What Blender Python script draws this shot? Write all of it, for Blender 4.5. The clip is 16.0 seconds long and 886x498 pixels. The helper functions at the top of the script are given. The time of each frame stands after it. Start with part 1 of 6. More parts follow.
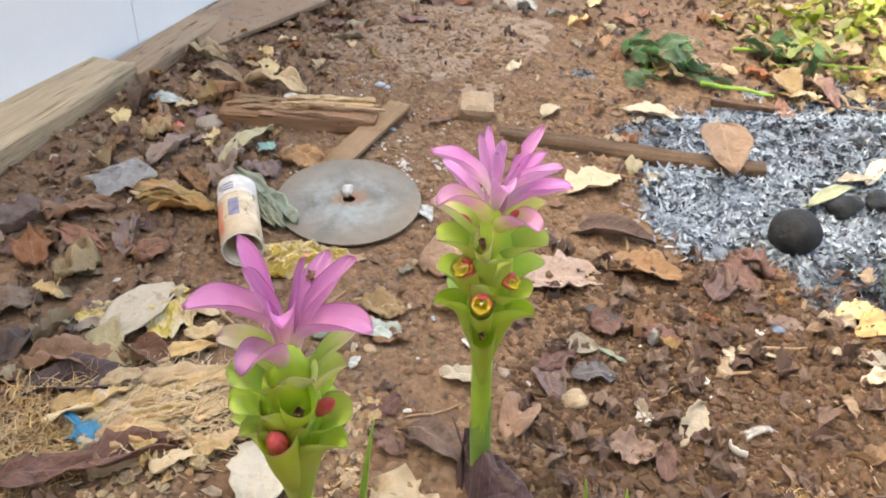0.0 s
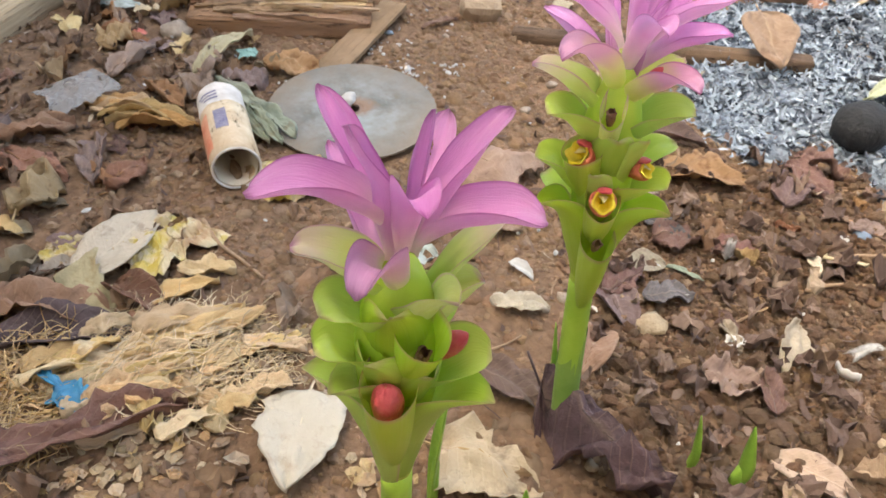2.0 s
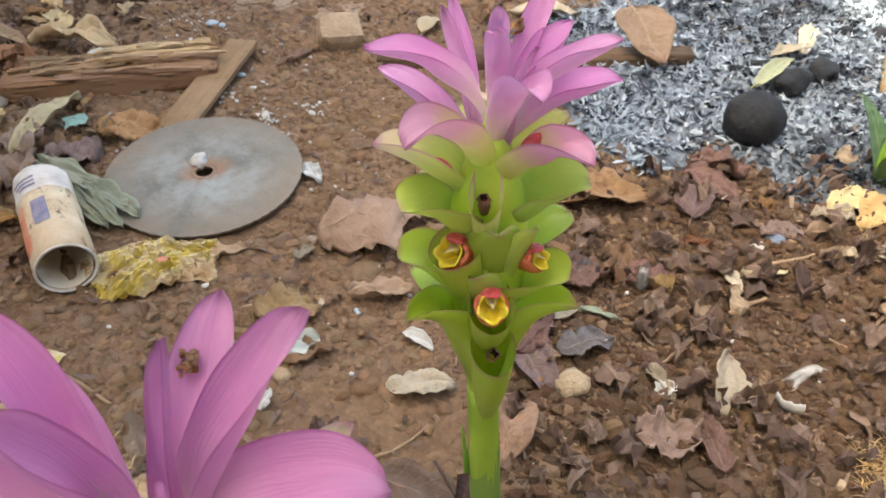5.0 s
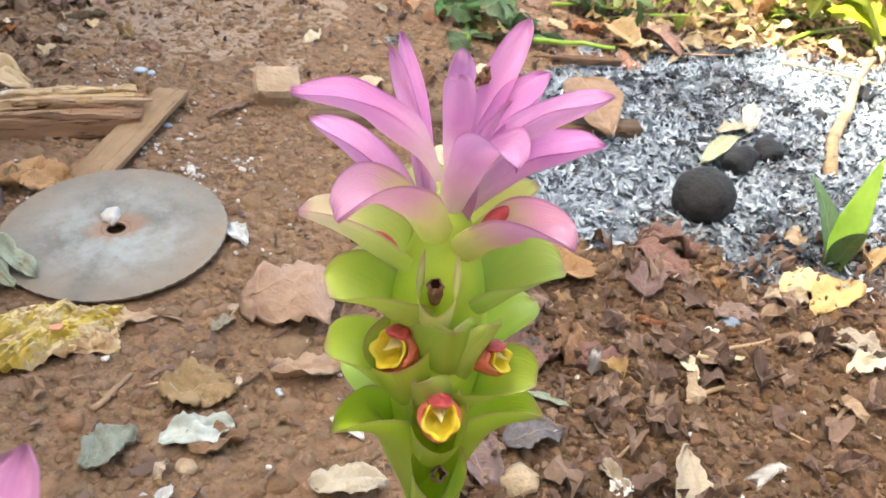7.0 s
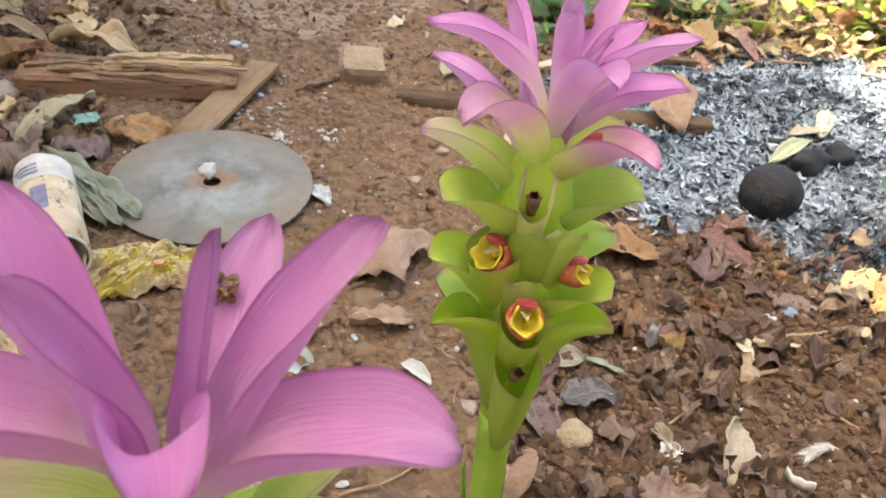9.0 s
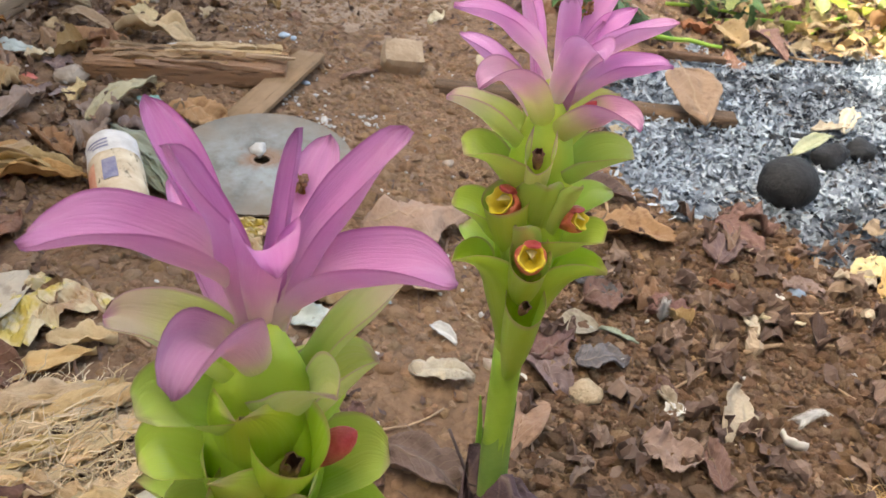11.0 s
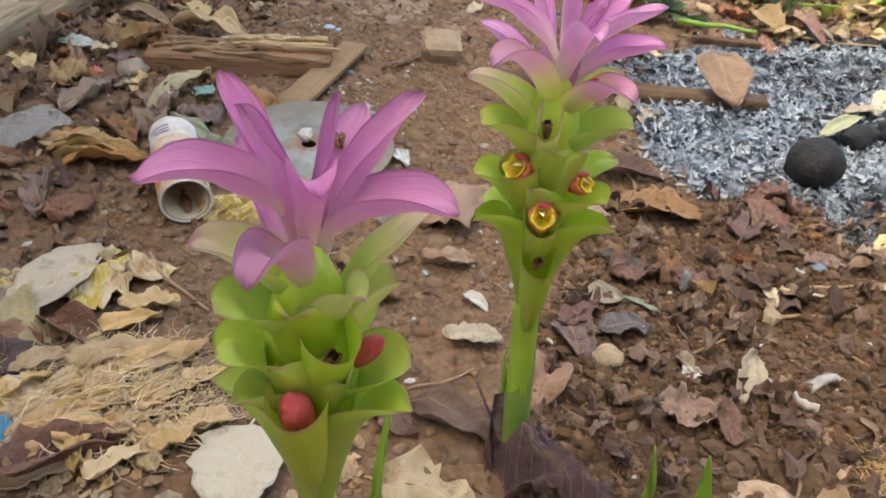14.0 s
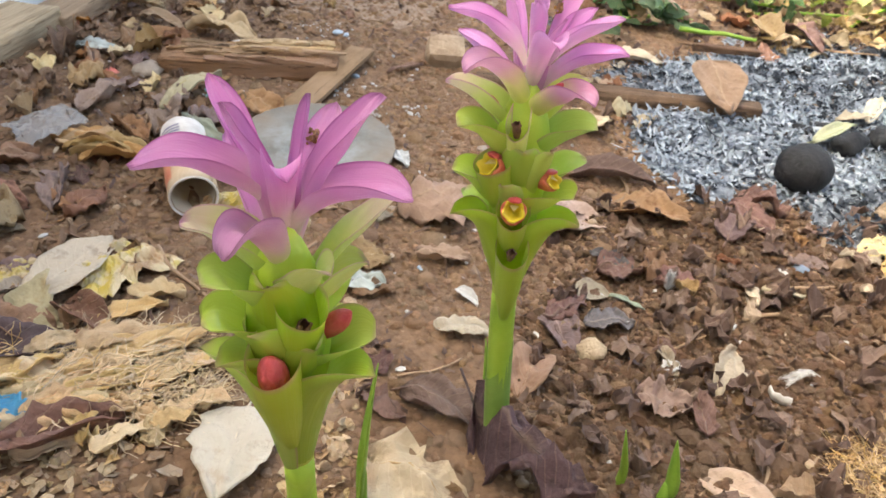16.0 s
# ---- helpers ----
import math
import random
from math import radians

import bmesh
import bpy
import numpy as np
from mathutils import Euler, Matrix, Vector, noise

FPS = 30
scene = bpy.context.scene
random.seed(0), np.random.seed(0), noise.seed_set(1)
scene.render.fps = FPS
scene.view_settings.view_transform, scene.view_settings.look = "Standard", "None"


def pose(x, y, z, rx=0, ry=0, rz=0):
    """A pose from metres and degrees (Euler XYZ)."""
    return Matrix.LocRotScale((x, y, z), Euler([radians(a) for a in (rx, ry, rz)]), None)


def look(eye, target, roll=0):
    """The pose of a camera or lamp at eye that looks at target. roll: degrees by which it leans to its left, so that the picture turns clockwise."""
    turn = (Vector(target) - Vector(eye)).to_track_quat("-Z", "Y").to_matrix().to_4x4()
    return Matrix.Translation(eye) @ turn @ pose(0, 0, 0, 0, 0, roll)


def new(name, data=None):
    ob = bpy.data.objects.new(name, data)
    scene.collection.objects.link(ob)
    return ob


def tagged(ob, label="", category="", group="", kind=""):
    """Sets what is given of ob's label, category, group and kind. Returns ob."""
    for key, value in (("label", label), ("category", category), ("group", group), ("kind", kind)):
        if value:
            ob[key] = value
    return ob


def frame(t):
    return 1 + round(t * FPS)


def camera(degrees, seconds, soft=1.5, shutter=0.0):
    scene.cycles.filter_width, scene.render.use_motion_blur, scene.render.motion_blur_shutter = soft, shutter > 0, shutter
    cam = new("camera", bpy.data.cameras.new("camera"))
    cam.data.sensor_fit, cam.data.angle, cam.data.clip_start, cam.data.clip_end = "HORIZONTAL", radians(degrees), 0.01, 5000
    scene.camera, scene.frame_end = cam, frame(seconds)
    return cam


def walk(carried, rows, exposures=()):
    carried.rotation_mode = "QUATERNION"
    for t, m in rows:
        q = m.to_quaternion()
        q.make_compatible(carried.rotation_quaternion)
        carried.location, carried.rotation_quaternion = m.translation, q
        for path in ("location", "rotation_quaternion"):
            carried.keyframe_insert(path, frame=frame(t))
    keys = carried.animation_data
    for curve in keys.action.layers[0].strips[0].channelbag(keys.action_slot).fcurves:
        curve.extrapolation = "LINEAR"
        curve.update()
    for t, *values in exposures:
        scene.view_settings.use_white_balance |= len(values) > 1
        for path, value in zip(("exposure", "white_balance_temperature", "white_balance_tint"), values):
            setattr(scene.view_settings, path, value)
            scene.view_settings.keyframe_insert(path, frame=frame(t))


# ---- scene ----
cam = camera(60.6, 16.0, soft=1.5)
cam.data.dof.use_dof, cam.data.dof.focus_distance, cam.data.dof.aperture_fstop = True, 0.29, 44.0
PATH = [
    (0, (0.097, 0.046, 0.56), (0.018, 1.676, -0.597), 3.9),
    (0.3, (0.076, 0.049, 0.546), (-0.017, 1.636, -0.668), 2.8),
    (0.5, (0.062, 0.066, 0.525), (-0.015, 1.633, -0.715), 2.2),
    (0.8, (0.047, 0.073, 0.512), (-0.004, 1.619, -0.755), 4.1),
    (1, (0.04, 0.091, 0.495), (0.02, 1.651, -0.756), 3.7),
    (1.5, (0.024, 0.116, 0.473), (0.04, 1.665, -0.792), 4.5),
    (2, (0.017, 0.132, 0.457), (0.062, 1.669, -0.821), 4.2),
    (2.5, (0.002, 0.152, 0.431), (0.085, 1.657, -0.884), 4.7),
    (3, (-0.004, 0.177, 0.415), (0.127, 1.675, -0.904), 4.7),
    (3.5, (0.007, 0.189, 0.422), (0.176, 1.687, -0.893), 3.7),
    (4, (0.022, 0.197, 0.438), (0.193, 1.725, -0.841), 1.8),
    (4.2, (0.026, 0.203, 0.443), (0.209, 1.731, -0.835), 2.0),
    (4.5, (0.037, 0.216, 0.443), (0.248, 1.751, -0.821), 0.8),
    (5, (0.048, 0.235, 0.438), (0.324, 1.767, -0.818), 1.1),
    (5.2, (0.051, 0.249, 0.434), (0.385, 1.772, -0.819), 1.6),
    (7.3, (0.055, 0.285, 0.408), (0.499, 1.89, -0.7), 6.7),
    (7.5, (0.052, 0.28, 0.406), (0.48, 1.886, -0.706), 7.0),
    (8, (0.04, 0.264, 0.403), (0.422, 1.875, -0.719), 7.5),
    (8.5, (0.034, 0.249, 0.403), (0.37, 1.867, -0.724), 8.1),
    (9, (0.032, 0.24, 0.406), (0.347, 1.863, -0.72), 7.8),
    (11.5, (0.031, 0.176, 0.423), (0.236, 1.803, -0.723), 7.3),
    (12, (0.03, 0.176, 0.427), (0.225, 1.799, -0.725), 6.6),
    (12.5, (0.028, 0.167, 0.434), (0.191, 1.795, -0.716), 5.4),
    (13, (0.028, 0.155, 0.438), (0.156, 1.786, -0.713), 4.6),
    (13.5, (0.03, 0.147, 0.44), (0.143, 1.777, -0.713), 4.2),
    (14, (0.038, 0.132, 0.436), (0.142, 1.753, -0.731), 5.2),
    (14.5, (0.045, 0.116, 0.439), (0.132, 1.733, -0.736), 5.7),
    (15, (0.052, 0.108, 0.445), (0.134, 1.731, -0.72), 5.6),
    (15.5, (0.053, 0.105, 0.447), (0.132, 1.73, -0.716), 5.6),
    (16, (0.056, 0.102, 0.45), (0.123, 1.73, -0.711), 5.2),
]
# the camera brightens and darkens its picture on the way: seconds, stops against the mean
EXPOSURE, KELVIN, TINT = 2.87, 7250, 1
STOPS = [(0, -0.03), (0.5, -0.32), (1, -0.2), (1.5, -0.08), (2.5, -0.08), (3.5, -0.08), (4, -0.15), (4.5, -0.05), (5, -0.36), (6.2, -0.1), (7.5, 0.1), (8, 0.04), (8.5, -0.13), (9, -0.2), (10, -0.25), (11.5, -0.31), (12.5, -0.28), (13.5, -0.27), (14, -0.47), (14.5, -0.45), (15, -0.25), (15.5, -0.14), (16, -0.12)]
walk(cam, [(t, look(eye, target, roll)) for t, eye, target, roll in PATH], [(t, EXPOSURE + s, KELVIN, TINT) for t, s in STOPS])

# ---------------------------------------------------------------- world and sun
SUN_ELEV, SUN_AZ = radians(57), radians(-96)      # the sun stands behind the house, to the west
world = bpy.data.worlds.new("sky")
scene.world = world
world.use_nodes = True
wn, wl = world.node_tree.nodes, world.node_tree.links
sky = wn.new("ShaderNodeTexSky")
sky.sky_type = "NISHITA"
sky.sun_disc = False
sky.sun_elevation, sky.sun_rotation = SUN_ELEV, SUN_AZ
sky.air_density, sky.dust_density = 0.7, 7.0
wl.new(sky.outputs[0], wn["Background"].inputs[0])
wn["Background"].inputs[1].default_value = 0.15
sun = new("sun", bpy.data.lights.new("sun", "SUN"))
sun.data.energy, sun.data.angle, sun.data.color = 2.5, radians(0.5), (1.0, 0.95, 0.86)
to_sun = Vector((math.sin(SUN_AZ) * math.cos(SUN_ELEV), math.cos(SUN_AZ) * math.cos(SUN_ELEV), math.sin(SUN_ELEV)))
sun.matrix_world = look((0, 0, 5), Vector((0, 0, 5)) - to_sun)


# ---------------------------------------------------------------- materials
class Mat:
    """A small builder of node materials."""

    def __init__(self, name, rough=0.6, metal=0.0, spec=0.5):
        self.m = bpy.data.materials.new(name)
        self.m.use_nodes = True
        self.n, self.l = self.m.node_tree.nodes, self.m.node_tree.links
        self.b = self.n["Principled BSDF"]
        self.out = self.n["Material Output"]
        self.b.inputs["Roughness"].default_value = rough
        self.b.inputs["Metallic"].default_value = metal
        self.b.inputs["Specular IOR Level"].default_value = spec
        self.coord = self.n.new("ShaderNodeTexCoord")

    def noise(self, scale, detail=4.0, rough=0.6, stretch=None, where="Object", dist=0.0):
        t = self.n.new("ShaderNodeTexNoise")
        t.inputs["Scale"].default_value, t.inputs["Detail"].default_value = scale, detail
        t.inputs["Roughness"].default_value, t.inputs["Distortion"].default_value = rough, dist
        src = self.coord.outputs[where]
        if stretch:
            mp = self.n.new("ShaderNodeMapping")
            mp.inputs["Scale"].default_value = stretch
            self.l.new(src, mp.inputs[0])
            src = mp.outputs[0]
        self.l.new(src, t.inputs["Vector"])
        return t.outputs["Fac"]

    def voronoi(self, scale, feature="F1", where="Object", out="Distance"):
        t = self.n.new("ShaderNodeTexVoronoi")
        t.feature = feature
        t.inputs["Scale"].default_value = scale
        self.l.new(self.coord.outputs[where], t.inputs["Vector"])
        return t.outputs[out]

    def uv(self, axis):
        s = self.n.new("ShaderNodeSeparateXYZ")
        self.l.new(self.coord.outputs["UV"], s.inputs[0])
        return s.outputs[axis]

    def ramp(self, fac, *stops, interp="LINEAR"):
        r = self.n.new("ShaderNodeValToRGB")
        r.color_ramp.interpolation = interp
        e = r.color_ramp.elements
        while len(e) < len(stops):
            e.new(0.5)
        for k, (p, c) in zip(e, stops):
            k.position = p
            k.color = (*(c if isinstance(c, tuple) else (c, c, c)), 1)
        self.l.new(fac, r.inputs[0])
        return r.outputs[0]

    def mix(self, fac, a, b, mode="MIX"):
        x = self.n.new("ShaderNodeMix")
        x.data_type, x.blend_type = "RGBA", mode
        for k, v in ((0, fac), (6, a), (7, b)):
            if isinstance(v, (int, float)):
                x.inputs[k].default_value = v if k == 0 else (v, v, v, 1)
            elif isinstance(v, tuple):
                x.inputs[k].default_value = (*v, 1)
            else:
                self.l.new(v, x.inputs[k])
        return x.outputs[2]

    def math(self, op, a, b=0.0):
        x = self.n.new("ShaderNodeMath")
        x.operation = op
        for k, v in enumerate((a, b)):
            if isinstance(v, (int, float)):
                x.inputs[k].default_value = v
            else:
                self.l.new(v, x.inputs[k])
        return x.outputs[0]

    def random(self):
        return self.n.new("ShaderNodeObjectInfo").outputs["Random"]

    def island(self):
        return self.n.new("ShaderNodeNewGeometry").outputs["Random Per Island"]

    def vary(self, col, rnd, hue=0.03, sat=0.3, val=0.5):
        """Shift a colour by a random value."""
        h = self.n.new("ShaderNodeHueSaturation")
        self.l.new(self.math("ADD", self.math("MULTIPLY", rnd, 2 * hue), 0.5 - hue), h.inputs["Hue"])
        r2 = self.math("FRACT", self.math("MULTIPLY", rnd, 7.31))
        self.l.new(self.math("ADD", self.math("MULTIPLY", r2, 2 * val), 1 - val), h.inputs["Value"])
        r3 = self.math("FRACT", self.math("MULTIPLY", rnd, 13.7))
        self.l.new(self.math("ADD", self.math("MULTIPLY", r3, 2 * sat), 1 - sat), h.inputs["Saturation"])
        self.l.new(col, h.inputs["Color"])
        return h.outputs[0]

    def colour(self, c):
        if isinstance(c, tuple):
            self.b.inputs["Base Color"].default_value = (*c, 1)
        else:
            self.l.new(c, self.b.inputs["Base Color"])
        self.col = c
        return self

    def rough(self, f):
        self.l.new(f, self.b.inputs["Roughness"])
        return self

    def bump(self, h, dist=0.002, strength=1.0):
        b = self.n.new("ShaderNodeBump")
        b.inputs["Distance"].default_value, b.inputs["Strength"].default_value = dist, strength
        self.l.new(h, b.inputs["Height"])
        old = self.b.inputs["Normal"]
        if old.is_linked:
            self.l.new(old.links[0].from_socket, b.inputs["Normal"])
        self.l.new(b.outputs[0], old)
        return self

    def translucent(self, amount):
        t = self.n.new("ShaderNodeBsdfTranslucent")
        if isinstance(self.col, tuple):
            t.inputs[0].default_value = (*self.col, 1)
        else:
            self.l.new(self.col, t.inputs[0])
        x = self.n.new("ShaderNodeMixShader")
        x.inputs[0].default_value = amount
        self.l.new(self.b.outputs[0], x.inputs[1])
        self.l.new(t.outputs[0], x.inputs[2])
        self.l.new(x.outputs[0], self.out.inputs[0])
        return self


def soil_material():
    k = Mat("red_soil", 0.95, spec=0.2)
    big = k.noise(3.0, 5)
    fine = k.noise(60, 6, 0.7)
    c = k.mix(big, (0.215, 0.127, 0.077), (0.385, 0.25, 0.155))
    c = k.mix(k.ramp(fine, (0.35, 0.0), (0.75, 1.0)), k.mix(0.55, c, (0.06, 0.03, 0.02), "MULTIPLY"), c)
    pale = k.ramp(k.noise(9, 6, 0.75), (0.62, 0.0), (0.78, 1.0))
    c = k.mix(k.math("MULTIPLY", pale, 0.45), c, (0.42, 0.31, 0.22))
    specks = k.ramp(k.voronoi(150, out="Distance"), (0.06, 1.0), (0.14, 0.0))
    c = k.mix(k.math("MULTIPLY", specks, k.ramp(k.noise(14, 3), (0.5, 0.0), (0.65, 0.8))), c, (0.5, 0.42, 0.34))
    k.colour(c)
    crumbs = k.math("SUBTRACT", 1.0, k.voronoi(130))
    k.bump(crumbs, 0.004, 0.7).bump(fine, 0.006, 0.8)
    return k.m


def clod_material(name, dark, light):
    k = Mat(name, 0.95, spec=0.2)
    c = k.mix(k.noise(120, 4), dark, light)
    k.colour(k.vary(c, k.island(), 0.008, 0.12, 0.16)).bump(k.noise(500, 5, 0.7), 0.003)
    return k.m


def chaff_material(name, dark, mid, light):
    k = Mat(name, 0.85, spec=0.25)
    c = k.ramp(k.island(), (0.0, dark), (0.5, mid), (0.84, light), (0.95, (0.36, 0.26, 0.175)), (1.0, (0.56, 0.47, 0.36)))
    k.colour(k.mix(k.noise(150, 4), k.mix(0.5, c, (0.3, 0.25, 0.22), "MULTIPLY"), c)).bump(k.noise(400, 3), 0.001)
    return k.m


def leaf_material(name, dark, light, spots, rough=0.75, trans=0.12, veins_seen=0.3):
    """A dried leaf: mottled, with side veins from the midrib."""
    k = Mat(name, rough, spec=0.3)
    c = k.mix(k.noise(26, 5, 0.7), dark, light)
    c = k.mix(k.ramp(k.noise(60, 4), (0.58, 0.0), (0.7, 0.75)), c, spots)
    u, v = k.uv(0), k.uv(1)
    side = k.math("ABSOLUTE", k.math("SUBTRACT", v, 0.5))
    vein = k.math("SINE", k.math("MULTIPLY", k.math("SUBTRACT", u, k.math("MULTIPLY", side, 0.55)), 62.0))
    veins = k.ramp(vein, (0.86, 0.0), (0.99, 1.0))
    rib = k.ramp(side, (0.0, 1.0), (0.035, 0.0))
    lines = k.math("MAXIMUM", k.math("MULTIPLY", veins, 0.45), rib)
    c = k.mix(k.math("MULTIPLY", lines, veins_seen), c, k.mix(0.5, light, (0.7, 0.58, 0.42)))
    k.colour(k.vary(c, k.random(), 0.015, 0.25, 0.3))
    k.bump(lines, 0.0018 * veins_seen).bump(k.noise(45, 5, 0.7), 0.006, 0.8).bump(k.noise(160, 4), 0.002, 0.7)
    return k.translucent(trans).m


def fibre_leaf(name, dark, light, spots, veins_seen=0.0):
    """Torn husk: long pale fibres."""
    k = Mat(name, 0.85, spec=0.2)
    f = k.noise(6, 6, 0.75, (1.2, 22, 1), "UV", 0.4)
    c = k.mix(k.ramp(f, (0.32, 0.0), (0.66, 1.0)), dark, light)
    c = k.mix(k.ramp(k.noise(40, 5, 0.7), (0.56, 0.0), (0.74, 0.6)), c, spots)
    k.colour(k.vary(c, k.random(), 0.012, 0.2, 0.18)).bump(f, 0.0008).bump(k.noise(120, 5), 0.002)
    return k.m


def wood_material(name, dark, light, grain=(1.5, 40, 40), bump=0.002, mud=0.0, grey=(0.3, 0.27, 0.24), cracks=0.75):
    k = Mat(name, 0.85, spec=0.2)
    g = k.noise(6, 7, 0.7, grain, dist=0.6)
    c = k.mix(k.ramp(g, (0.3, 0.0), (0.7, 1.0)), dark, light)
    c = k.mix(k.ramp(k.noise(7, 5), (0.5, 0.0), (0.72, 0.6)), c, k.mix(0.6, dark, grey))
    if mud:
        c = k.mix(k.math("MULTIPLY", k.ramp(k.noise(12, 5, 0.7), (0.4, 0.0), (0.62, 1.0)), mud), c, (0.36, 0.235, 0.15))
    crack = k.ramp(k.noise(9, 5, 0.7, (grain[0] * 0.6, grain[1], grain[2])), (0.36, 0.0), (0.42, 1.0))
    c = k.mix(crack, k.mix(cracks, c, (0.12, 0.1, 0.08), "MULTIPLY"), c)
    k.colour(k.vary(c, k.random(), 0.01, 0.1, 0.12)).bump(g, bump).bump(crack, bump)
    return k.m


def green_bract_material():
    k = Mat("green_bract", 0.38, spec=0.45)
    u, v = k.uv(0), k.uv(1)
    side = k.math("ABSOLUTE", k.math("SUBTRACT", v, 0.5))
    c = k.mix(k.noise(30, 3), (0.41, 0.595, 0.065), (0.52, 0.69, 0.135))
    c = k.mix(k.ramp(u, (0.0, 1.0), (0.4, 0.0)), c, (0.36, 0.56, 0.055))
    nerve = k.noise(5, 3, 0.5, (0.4, 6, 1), "UV")
    c = k.mix(k.ramp(nerve, (0.4, 0.0), (0.6, 0.08)), c, (0.62, 0.74, 0.26))
    edge = k.math("MAXIMUM", k.ramp(side, (0.455, 0.0), (0.5, 1.0)), k.ramp(u, (0.93, 0.0), (1.0, 1.0)))
    c = k.mix(k.math("MULTIPLY", edge, 0.65), c, (0.5, 0.31, 0.27))
    k.colour(k.vary(c, k.random(), 0.008, 0.1, 0.1)).bump(nerve, 0.0004)
    k.b.inputs["Coat Weight"].default_value, k.b.inputs["Coat Roughness"].default_value = 0.45, 0.25
    return k.translucent(0.34).m


def crown_material(name, foot, low, body, tip, turn=0.45):
    """The bracts of the crown: pale at the foot, deeper to the tip, finely nerved, with a whitish sheen painted in."""
    k = Mat(name, 0.42, spec=0.4)
    u, v = k.uv(0), k.uv(1)
    side = k.math("ABSOLUTE", k.math("SUBTRACT", v, 0.5))
    wob = k.math("ADD", u, k.math("MULTIPLY", k.math("SUBTRACT", k.noise(3, 3, 0.5, None, "UV"), 0.5), 0.25))
    c = k.ramp(wob, (0.08, foot), (turn - 0.17, low), (turn + 0.1, body), (0.92, body), (1.0, tip))
    nerve = k.noise(5, 4, 0.65, (0.35, 8, 1), "UV")
    # nerves whiten towards the tip: the bract's gloss put into the colour
    c = k.mix(k.math("MULTIPLY", k.ramp(nerve, (0.38, 0.0), (0.62, 1.0)), k.ramp(u, (0.4, 0.02), (0.98, 0.32))), c, k.mix(0.28, c, (0.98, 0.85, 0.95)))
    # finer whitish lines, painted highlights of the glossy tip
    sheen_line = k.ramp(k.noise(6, 3, 0.6, (0.5, 34, 1), "UV"), (0.46, 0.0), (0.6, 1.0))
    c = k.mix(k.math("MULTIPLY", sheen_line, k.ramp(u, (0.3, 0.02), (0.98, 0.2))), c, k.mix(0.4, c, (0.97, 0.85, 0.95)))
    blotch = k.ramp(k.noise(4, 5, 0.7, None, "UV"), (0.4, 0.0), (0.7, 0.18))
    c = k.mix(blotch, c, k.mix(0.3, c, tip))
    streak = k.ramp(k.noise(9, 4, 0.7, (0.5, 9, 1), "UV"), (0.6, 0.0), (0.7, 1.0))
    c = k.mix(k.math("MULTIPLY", streak, k.ramp(u, (0.6, 0.0), (1.0, 0.3))), c, tip)
    edge = k.ramp(side, (0.462, 0.0), (0.487, 1.0))
    c = k.mix(k.math("MULTIPLY", edge, k.ramp(u, (0.3, 0.0), (0.55, 0.65))), c, tip)
    k.colour(k.vary(c, k.random(), 0.008, 0.1, 0.08)).bump(nerve, 0.0006)
    k.b.inputs["Sheen Weight"].default_value = 0.2
    return k.translucent(0.32).m


def plain_material(name, a, b, scale=40, rough=0.6, metal=0.0, bump=0.001, trans=0.0, island=False):
    k = Mat(name, rough, metal)
    g = k.noise(scale, 5, 0.65)
    c = k.mix(k.ramp(g, (0.3, 0.0), (0.7, 1.0)), a, b)
    if island:
        c = k.vary(c, k.island(), 0.01, 0.2, 0.35)
    k.colour(c).bump(k.noise(scale * 4, 4), bump)
    if trans:
        k.translucent(trans)
    return k.m


def blade_material():
    """Old saw steel: grey, dusty, rusting at the bore and the rim, with a whitish smear round the middle."""
    k = Mat("dull_steel", 0.5, 0.28)
    big, fine = k.noise(16, 6, 0.7), k.noise(90, 5, 0.7)
    c = k.mix(k.ramp(big, (0.35, 0.0), (0.65, 1.0)), (0.105, 0.107, 0.1), (0.225, 0.23, 0.215))
    d = k.n.new("ShaderNodeVectorMath")
    d.operation = "LENGTH"
    k.l.new(k.coord.outputs["Object"], d.inputs[0])
    far = k.math("ADD", d.outputs["Value"], k.math("MULTIPLY", k.math("SUBTRACT", big, 0.5), 0.07))
    dust = k.ramp(k.noise(24, 6, 0.75), (0.4, 0.0), (0.66, 0.85))
    c = k.mix(dust, c, (0.225, 0.19, 0.148))
    c = k.mix(k.math("MULTIPLY", k.ramp(far, (0.035, 0.0), (0.1, 0.85)), k.ramp(k.noise(9, 4), (0.36, 0.2), (0.6, 1.0))), c, (0.235, 0.185, 0.135))
    smear = k.math("MULTIPLY", k.ramp(k.noise(14, 7, 0.72), (0.42, 0.0), (0.62, 0.9)), k.ramp(far, (0.045, 0.9), (0.09, 0.0)))
    c = k.mix(smear, c, (0.335, 0.365, 0.365))
    rust = k.ramp(fine, (0.6, 0.0), (0.74, 0.65))
    c = k.mix(rust, c, (0.2, 0.12, 0.07))
    ring = k.ramp(far, (0.015, 1.0), (0.027, 0.0))
    c = k.mix(k.math("MULTIPLY", ring, 0.75), c, (0.27, 0.15, 0.085))
    k.colour(c).rough(k.math("ADD", 0.45, k.math("MULTIPLY", dust, 0.45))).bump(fine, 0.0006)
    return k.m


def ash_flake_material(name, *stops):
    k = Mat(name, 0.95, spec=0.1)
    c = k.ramp(k.island(), *stops)
    k.colour(k.mix(k.noise(120, 4), k.mix(0.4, c, 0.35, "MULTIPLY"), c)).bump(k.noise(400, 3), 0.001)
    return k.m


